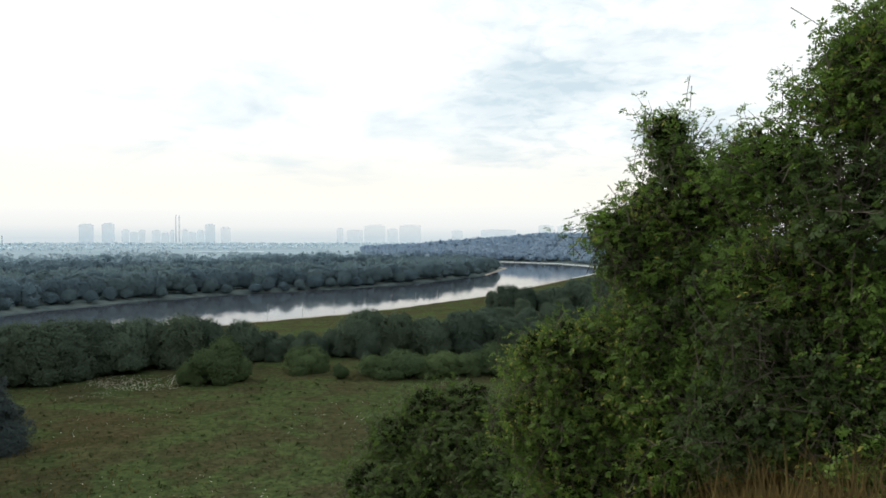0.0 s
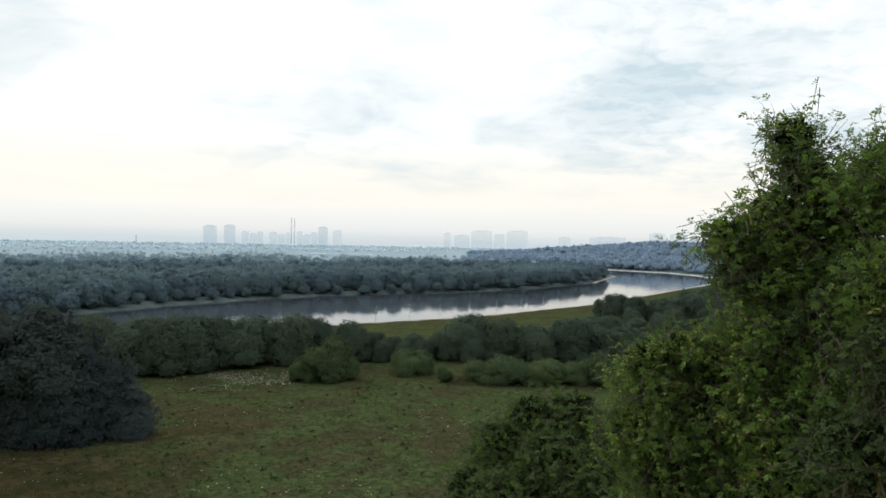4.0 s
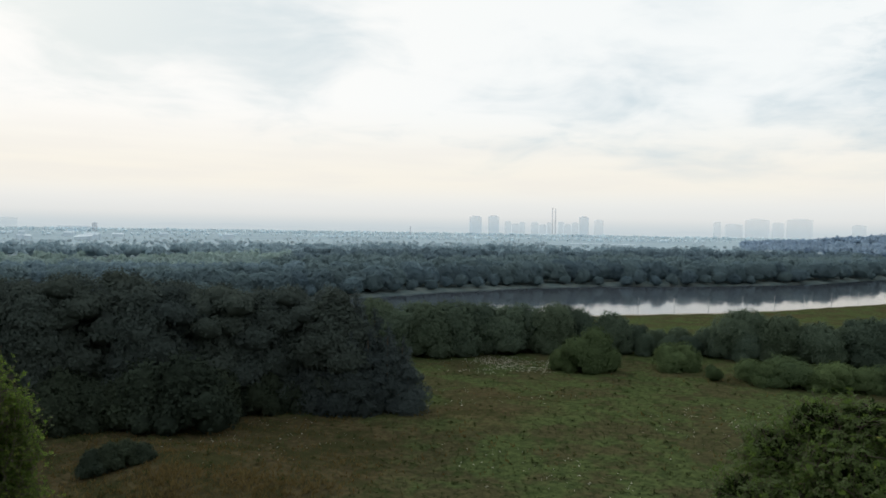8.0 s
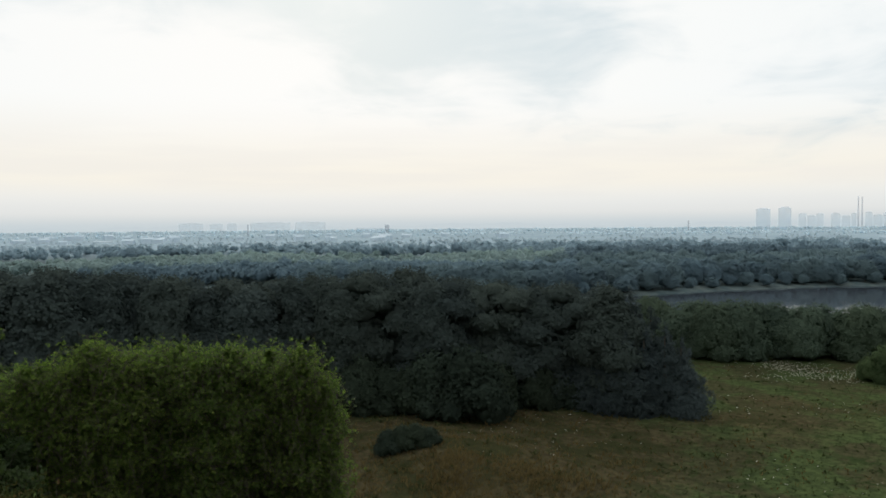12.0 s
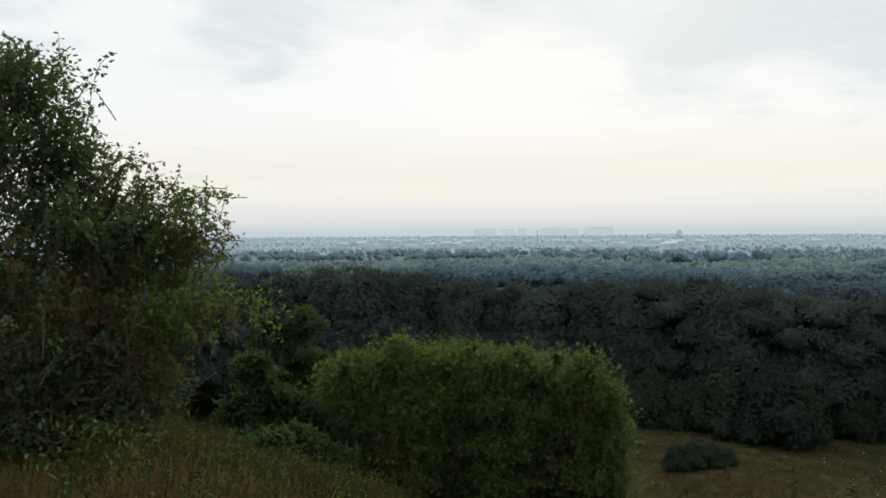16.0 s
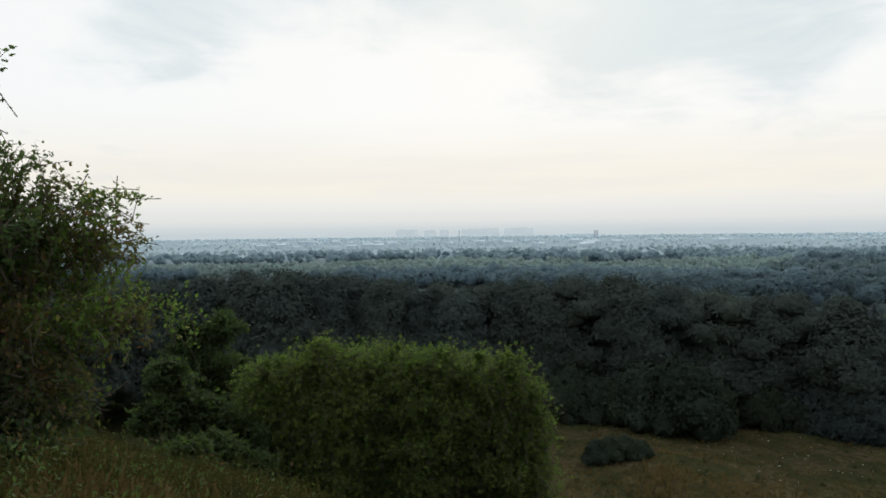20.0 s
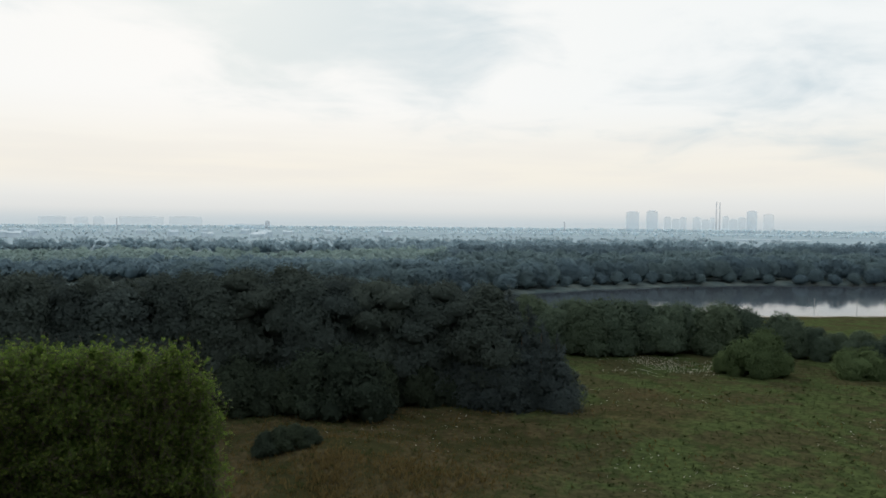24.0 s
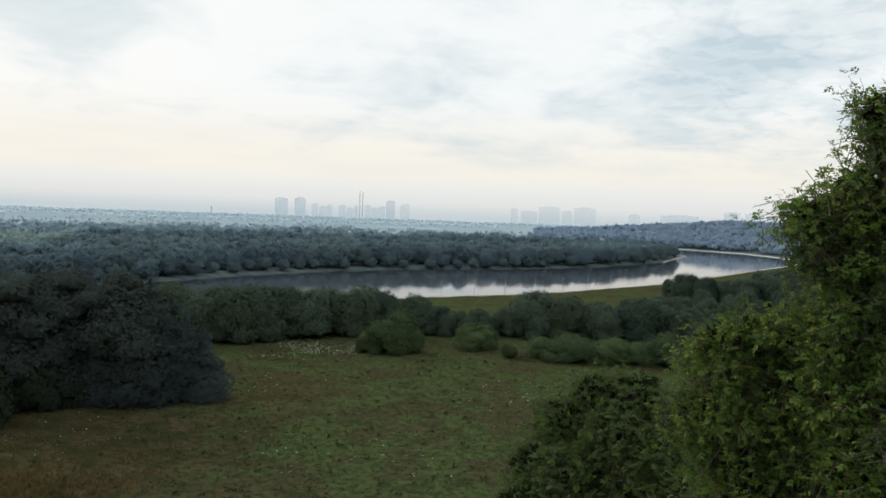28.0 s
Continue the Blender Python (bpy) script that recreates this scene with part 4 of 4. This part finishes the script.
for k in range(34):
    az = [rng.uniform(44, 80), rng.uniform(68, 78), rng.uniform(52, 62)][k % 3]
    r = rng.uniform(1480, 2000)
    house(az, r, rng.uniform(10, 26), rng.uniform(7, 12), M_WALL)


def stack(name, label, az, r, top_el, rad, mat, cat="chimney"):
    x, y = place(az, r)
    z = H(x, y)
    h = EYE + r * math.tan(radians(top_el)) - z
    e = empty(name, label, cat)
    e.location = (x, y, z)
    v, f = tube([(0, 0, -1), (0, 0, h * 0.5), (0, 0, h)], [rad * 1.5, rad * 1.2, rad], 12)
    part("shaft", pydata("shaft", v, f, mat, True), e)
    v, f = tube([(0, 0, h), (0, 0, h + rad * 1.2)], [rad * 1.25, rad * 1.25], 12)
    part("rim", pydata("rim", v, f, mat, True), e)


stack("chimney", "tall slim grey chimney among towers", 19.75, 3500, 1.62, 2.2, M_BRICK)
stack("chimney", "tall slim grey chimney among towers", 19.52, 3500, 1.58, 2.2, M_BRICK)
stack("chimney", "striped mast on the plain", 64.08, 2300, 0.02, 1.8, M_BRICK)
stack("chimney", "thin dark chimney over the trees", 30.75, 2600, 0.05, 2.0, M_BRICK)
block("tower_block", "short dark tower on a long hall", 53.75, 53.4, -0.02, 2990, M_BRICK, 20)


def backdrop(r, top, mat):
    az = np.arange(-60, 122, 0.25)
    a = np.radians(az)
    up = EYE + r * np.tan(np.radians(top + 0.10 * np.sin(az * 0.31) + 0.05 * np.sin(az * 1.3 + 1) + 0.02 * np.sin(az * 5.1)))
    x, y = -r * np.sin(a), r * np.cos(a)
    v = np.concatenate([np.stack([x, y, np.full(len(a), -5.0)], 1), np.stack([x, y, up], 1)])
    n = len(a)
    tagged(new("backdrop", pydata("backdrop", v, [(i, i + 1, n + i + 1, n + i) for i in range(n - 1)], mat)), "glowing strip of pale haze along the far horizon", "horizon", kind="structure")


# Glowing strip added behind the land as horizon haze.
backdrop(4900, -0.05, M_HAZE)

# ---------- trees close to the viewpoint ----------
def lobes_at(base, rows):
    """Rows of az, el, distance, radius, upright radius, seen from the eye: lobes relative to the base."""
    out = []
    for az, el, r, s, sz in rows:
        p = ray_dir(az, 0) * r
        out.append((p.x - base[0], p.y - base[1], EYE + r * math.tan(radians(el)) - base[2], s, s, sz))
    return out


b = spot(-30, 14.5)
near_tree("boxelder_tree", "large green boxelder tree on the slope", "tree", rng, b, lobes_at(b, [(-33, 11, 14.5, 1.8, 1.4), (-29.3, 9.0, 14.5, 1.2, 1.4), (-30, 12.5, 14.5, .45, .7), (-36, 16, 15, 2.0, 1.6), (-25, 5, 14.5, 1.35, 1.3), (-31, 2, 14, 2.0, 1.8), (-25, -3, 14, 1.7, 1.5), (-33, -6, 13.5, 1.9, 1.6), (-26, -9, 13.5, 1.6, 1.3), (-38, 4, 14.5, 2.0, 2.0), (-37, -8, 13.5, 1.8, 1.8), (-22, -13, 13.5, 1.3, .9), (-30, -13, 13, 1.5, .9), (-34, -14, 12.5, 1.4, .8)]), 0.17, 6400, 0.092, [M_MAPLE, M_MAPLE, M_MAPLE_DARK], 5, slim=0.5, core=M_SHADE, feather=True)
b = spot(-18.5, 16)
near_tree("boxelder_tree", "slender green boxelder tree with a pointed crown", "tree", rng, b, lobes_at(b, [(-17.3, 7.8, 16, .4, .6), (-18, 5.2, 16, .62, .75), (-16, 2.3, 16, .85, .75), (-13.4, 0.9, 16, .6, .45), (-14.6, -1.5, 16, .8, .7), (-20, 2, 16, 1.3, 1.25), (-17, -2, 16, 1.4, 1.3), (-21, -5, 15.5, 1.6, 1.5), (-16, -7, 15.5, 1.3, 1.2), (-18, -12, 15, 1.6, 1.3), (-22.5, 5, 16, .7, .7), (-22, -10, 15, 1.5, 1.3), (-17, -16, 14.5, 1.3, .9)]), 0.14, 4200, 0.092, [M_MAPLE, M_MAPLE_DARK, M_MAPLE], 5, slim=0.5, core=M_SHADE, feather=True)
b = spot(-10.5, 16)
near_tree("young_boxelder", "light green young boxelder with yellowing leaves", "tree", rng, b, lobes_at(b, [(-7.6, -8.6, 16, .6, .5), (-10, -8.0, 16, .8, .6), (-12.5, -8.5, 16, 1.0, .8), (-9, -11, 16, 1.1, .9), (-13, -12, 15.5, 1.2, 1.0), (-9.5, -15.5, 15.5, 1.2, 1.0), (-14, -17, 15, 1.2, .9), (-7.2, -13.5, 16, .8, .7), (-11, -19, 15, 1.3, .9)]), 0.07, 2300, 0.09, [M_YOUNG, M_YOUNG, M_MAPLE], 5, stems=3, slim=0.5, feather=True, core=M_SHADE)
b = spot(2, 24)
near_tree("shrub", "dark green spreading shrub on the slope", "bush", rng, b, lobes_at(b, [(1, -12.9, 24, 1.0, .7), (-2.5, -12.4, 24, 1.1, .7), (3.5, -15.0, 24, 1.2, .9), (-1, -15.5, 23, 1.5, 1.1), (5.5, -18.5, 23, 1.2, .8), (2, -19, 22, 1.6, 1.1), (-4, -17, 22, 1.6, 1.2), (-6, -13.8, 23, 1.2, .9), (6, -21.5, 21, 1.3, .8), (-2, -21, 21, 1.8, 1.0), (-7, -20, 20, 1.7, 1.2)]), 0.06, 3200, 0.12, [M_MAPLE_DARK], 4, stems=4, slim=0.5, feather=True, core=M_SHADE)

b = spot(103, 13.5)
near_tree("elm_tree", "tall dark tree with rusty leaves on the crest", "tree", rng, b, lobes_at(b, [(103, 9.5, 13.5, 1.1, .8), (100, 9.0, 13.5, .6, .6), (106, 8, 13.5, 1.6, 1.5), (101, 5, 13.5, 1.2, 1.1), (97.5, 4.5, 13.5, .8, .8), (104, 0, 13, 1.6, 1.5), (99, -1, 13, 1.3, 1.2), (105, -6, 12.5, 1.5, 1.2), (100, -7, 12.5, 1.3, 1.1), (96.5, 0.5, 13.5, .8, .8)]), 0.14, 1500, 0.094, [M_MAPLE_DARK, M_MAPLE_DARK, M_RUST], 20, slim=0.65)
b = spot(95.5, 14)
near_tree("leaning_tree", "leaning tree with rusty and green leaves", "tree", rng, b, lobes_at(b, [(95.6, 2.6, 14, .75, .7), (94.8, -1, 14, 1.0, .9), (92.5, 0.8, 14, .55, .5), (90, 2.6, 14, .40, .34), (90.0, .0, 14, .5, .45), (91.5, -3, 14, .8, .8), (96.5, -5, 13.5, 1.1, 1.0), (92, -7, 13.5, .8, .7), (89.3, -5.8, 14, .5, .4), (87, -4.6, 14, .26, .2), (95, -9, 13, 1.0, .6)]), 0.09, 900, 0.096, [M_RUST, M_MAPLE, M_RUST, M_YOUNG], 18, slim=0.6)
for az, r, rows in [(98, 13.5, [(97, -10, 13.2, 1.0, .7), (99.5, -11, 13.0, 1.0, .8), (95, -11, 13.4, .8, .6), (97.5, -13, 12.6, .8, .5)]), (104, 13, [(102, -10.5, 13, 1.0, .8), (105, -11, 12.8, 1.1, .8), (107.5, -9, 13, 1.1, .8), (102, -12.5, 12.3, .8, .5)])]:
    b = spot(az, r)
    near_tree("undergrowth_shrub", "dark leafy undergrowth at the foot of trees", "bush", rng, b, lobes_at(b, rows), 0.04, 800, 0.11, [M_SHRUB], 14, stems=3, slim=0.6)

# big bush below the crest
DOMES = [(60.2, 37.0, 2.3, -10.1), (63.2, 39.6, 2.5, -9.2), (66.6, 37.6, 3.1, -8.7), (70.6, 39.4, 3.4, -8.0), (74.6, 37.8, 3.0, -8.6), (78.2, 38.8, 2.6, -9.7)]
for az, r, half, top in DOMES:
    wide = r * math.radians(half) * 1.16
    z_top, z_low = r * math.tan(radians(top - 0.35)), H(*place(az, r)) - EYE
    rows = []
    for level, turn in ((0.30, 7), (0.47, 9), (0.63, 9), (0.79, 8), (0.93, 4)):
        ring = wide * math.sqrt(1 - ((level - 0.3) / 0.7) ** 2.2)
        for k in range(turn):
            a = 2 * math.pi * (k + rng.uniform(-.3, .3)) / turn
            side, deep = math.cos(a) * ring * 0.78, math.sin(a) * ring * 0.78
            rr = r + deep
            s = wide * rng.uniform(0.26, 0.40)
            rows.append((az + math.degrees(side / rr), math.degrees(math.atan2(z_low + (z_top - z_low) * level * rng.uniform(0.92, 1.0), rr)), rr, s, s * rng.uniform(0.85, 1.1)))
    for k in range(9):
        side = wide * rng.uniform(-0.85, 0.85)
        peak = z_low + (z_top - z_low) * math.sqrt(1 - (side / wide) ** 2 * 0.8) * rng.uniform(0.92, 1.03)
        rows.append((az + math.degrees(side / r), math.degrees(math.atan2(peak, r)), r - rng.uniform(0, 1.0), 0.26, 0.55))
    b = spot(az, r)
    near_tree("boxelder_bush", "broad yellow-green boxelder bush on the slope", "bush", rng, b, lobes_at(b, rows), 0.09, 6000, 0.112, [M_BUSH], 4, stems=4, twig_len=(0.6, 1.3), slim=0.55, spray=1.8, core=M_BUSH, feather=True)
for az, r, rows, mat in [(83.5, 46, [(82.3, -7.1, 46, 1.2, 1.2), (84.5, -7.6, 46, 1.4, 1.2), (83, -10.5, 45, 1.9, 1.7), (85.5, -10.5, 45, 1.8, 1.7), (81.5, -10.5, 46, 1.4, 1.4), (84, -13.5, 44, 2.0, 1.8)], M_SHRUB), (86, 36, [(86, -10.3, 36, .9, .8), (84.5, -12.5, 36, 1.2, .9), (87, -13, 35, 1.0, .9), (83, -13.5, 36, 1.2, 1.1), (81, -15, 36, 1.2, 1.1), (84.5, -15.5, 35, 1.2, 1.0)], M_SHRUB), (83, 32, [(83, -15.8, 32, 1.0, .7), (85, -15.8, 31, .9, .6), (80.5, -17.5, 32, 1.1, .8)], M_SHRUB)]:
    b = spot(az, r)
    near_tree("shrub", "dark green shrub below the grassy crest", "bush", rng, b, lobes_at(b, rows), 0.07, 1500, 0.2, [mat], 15, stems=3, twig_len=(0.6, 1.3), slim=0.6, core=M_SHADE)


# ---------- grass ----------
def tufts(name, label, az0, az1, r0, r1, n, tall, mat, blades=5, even=False, keep=None, slim=0.10, upright=False):
    """Grass as upright blades in tufts."""
    a = np.radians(rng.uniform(az0, az1, n))
    r = rng.uniform(r0, r1, n) if even else np.sqrt(rng.uniform(r0 ** 2, r1 ** 2, n))
    x, y = -r * np.sin(a), r * np.cos(a)
    if keep is not None:
        k = keep(x, y, np.degrees(a), r)
        x, y = x[k], y[k]
    g = height(x, y)
    m = len(x)
    p = np.repeat(np.stack([x, y, g - 0.03], 1), blades, 0) + np.concatenate([rng.normal(size=(m * blades, 2)) * tall * 0.22, np.zeros((m * blades, 1))], 1)
    size = tall * np.repeat(0.85 + 0.35 * wave(x, y, tall * 4.0, 1)[:, None] + rng.uniform(-.25, .25, (m, 1)), blades, 0)
    way = np.repeat(np.tile([0, 0, 1.6], (m, 1)), blades, 0) + rng.normal(size=(m * blades, 3)) * 0.25
    if upright:
        me = leaf_mesh(name, p, way, rng, size, mat, slim, 0.5)
    else:
        p[:, 2] += tall * 0.3
        me = leaf_mesh(name, p, way, rng, tall, mat, 0.5, 0.5, face=np.tile([0, 0, 1.0], (len(p), 1)), loose=0.32)
    tagged(new(name, me), label, "grass", kind="stuff")


tufts("dry_grass", "dry straw-coloured grass on the crest", 76, 112, 4, 40, 12000, 0.46, M_STRAW, 7, True, upright=True, keep=lambda x, y, a, r: wave(x, y, 1.9, 3) + rng.random(len(x)) > 0.1)
tufts("slope_grass", "rough brown and olive grass below the crest", 66, 99, 13, 46, 15000, 0.5, M_WEED, 6, True, upright=True, slim=0.13)
tufts("dry_grass", "dry straw-coloured grass on the slope", -36, -4, 4, 22, 7000, 0.42, M_STRAW, 7, True, upright=True)
tufts("green_grass", "green grass and weeds on the slope", 66, 108, 8, 45, 4500, 0.34, M_GRASS, 6, True, upright=True, keep=lambda x, y, a, r: wave(x, y, 2.6, 1) > -0.1)
tufts("meadow_grass", "rough green meadow grass", -10, 64, 72, 205, 40000, 0.26, M_GRASS, 3)
tufts("meadow_straw", "dry patches of meadow grass", -6, 72, 66, 190, 34000, 0.42, M_STRAW, 3, upright=True, slim=0.2, keep=lambda x, y, a, r: np.exp(-((a - 47) / 14) ** 2) * np.exp(-((r - 98) / 26) ** 2) * 1.1 + 0.03 > rng.random(len(x)) + 0.25 * wave(x, y, 6.0, 1))
tufts("bank_straw", "pale dry grass on the low bank", 30, 66, 72, 104, 14000, 0.55, M_PALE, 4, upright=True, slim=0.16, keep=lambda x, y, a, r: np.exp(-((a - 47) / 9) ** 2) * np.exp(-((r - 87) / 7) ** 2) + 0.25 * wave(x, y, 3.0, 2) > rng.random(len(x)) * 0.9 + 0.1)
tufts("white_flowers", "patch of white flowering umbels in the meadow", 19, 30, 150, 195, 8000, 0.27, M_FLOWER, 1, keep=lambda x, y, a, r: (wave(x, y, 9.0, 2) + wave(x, y, 3.1, 1) + rng.normal(size=len(x)) * 0.7 > 0.38) & (np.hypot((a - 24) / 5, (r - 180) / 14) + 0.5 * rng.random(len(x)) < 1.2))
tufts("scattered_flowers", "white flower heads scattered in the meadow", -2, 52, 88, 150, 900, 0.22, M_FLOWER, 2, keep=lambda x, y, a, r: wave(x, y, 8.0, 4) > 0.05)


def weeds(name, label, az0, az1, r0, r1, n, tall, mat, leaf, per=26):
    """Leafy weeds: stems with many small leaves, in clumps of uneven height."""
    a = np.radians(rng.uniform(az0, az1, n))
    r = rng.uniform(r0, r1, n)
    x, y = -r * np.sin(a), r * np.cos(a)
    h = tall * rng.uniform(0.4, 1.3, n) * (0.7 + 0.5 * (wave(x, y, 1.7, 2) > 0))
    t = rng.uniform(0.1, 1, (n, per))
    spread = 0.16 + 0.1 * h[:, None]
    px = x[:, None] + rng.normal(size=(n, per)) * spread
    py = y[:, None] + rng.normal(size=(n, per)) * spread
    pz = height(x, y)[:, None] + t * h[:, None]
    p = np.stack([px, py, pz], -1).reshape(-1, 3)
    me = leaf_mesh(name, p, rng.normal(size=p.shape) * 0.6 + np.array([0, 0, 0.6]), rng, leaf, mat, 0.4)
    tagged(new(name, me), label, "weeds", kind="stuff")


weeds("weed_clumps", "rusty and olive weeds in the dry grass", 76, 112, 4.5, 32, 4200, 0.45, M_WEED, 0.06)
weeds("weed_clumps", "green weeds on the crest slope", 70, 100, 9, 42, 3200, 0.8, M_WEED, 0.085)
weeds("weed_clumps", "leafy green weeds among the dry grass", 77, 100, 8, 30, 620, 0.75, M_MAPLE_DARK, 0.08)
weeds("weed_clumps", "rusty weeds below the large tree", -38, -10, 5, 14, 700, 0.45, M_RUST, 0.06)
weeds("meadow_weeds", "low dark weeds scattered over the meadow", -6, 62, 80, 190, 420, 0.4, M_GRASS, 0.30, 22)
tufts("dry_stalks", "tall dry reddish stalks at the slope edge", -38, -13, 5.5, 11, 420, 0.85, M_STRAW, 5, True, upright=True, slim=0.018)


def post(az, r, h):
    x, y = place(az, r)
    z = H(x, y)
    e = empty("lamp_post", "thin grey lamp post on the river bank", "lamp post", "lamp posts along the river")
    e.location = (x, y, z - 0.2)
    part("pole", pydata("pole", *tube([(0, 0, 0), (0, 0, h * 0.6), (0, 0, h)], [0.13, 0.10, 0.07], 6), M_STONE, True), e)
    part("lamp_head", box_mesh("lamp_head", 0.7, 0.3, 0.18, M_STONE, 0.04), e).location = (0.2, 0, h)


for az, r in [(13.2, 316), (10.6, 325), (8.2, 336), (5.9, 348), (3.8, 363), (1.9, 379), (0.2, 396), (-1.4, 416)]:
    post(az, r, 7.0)
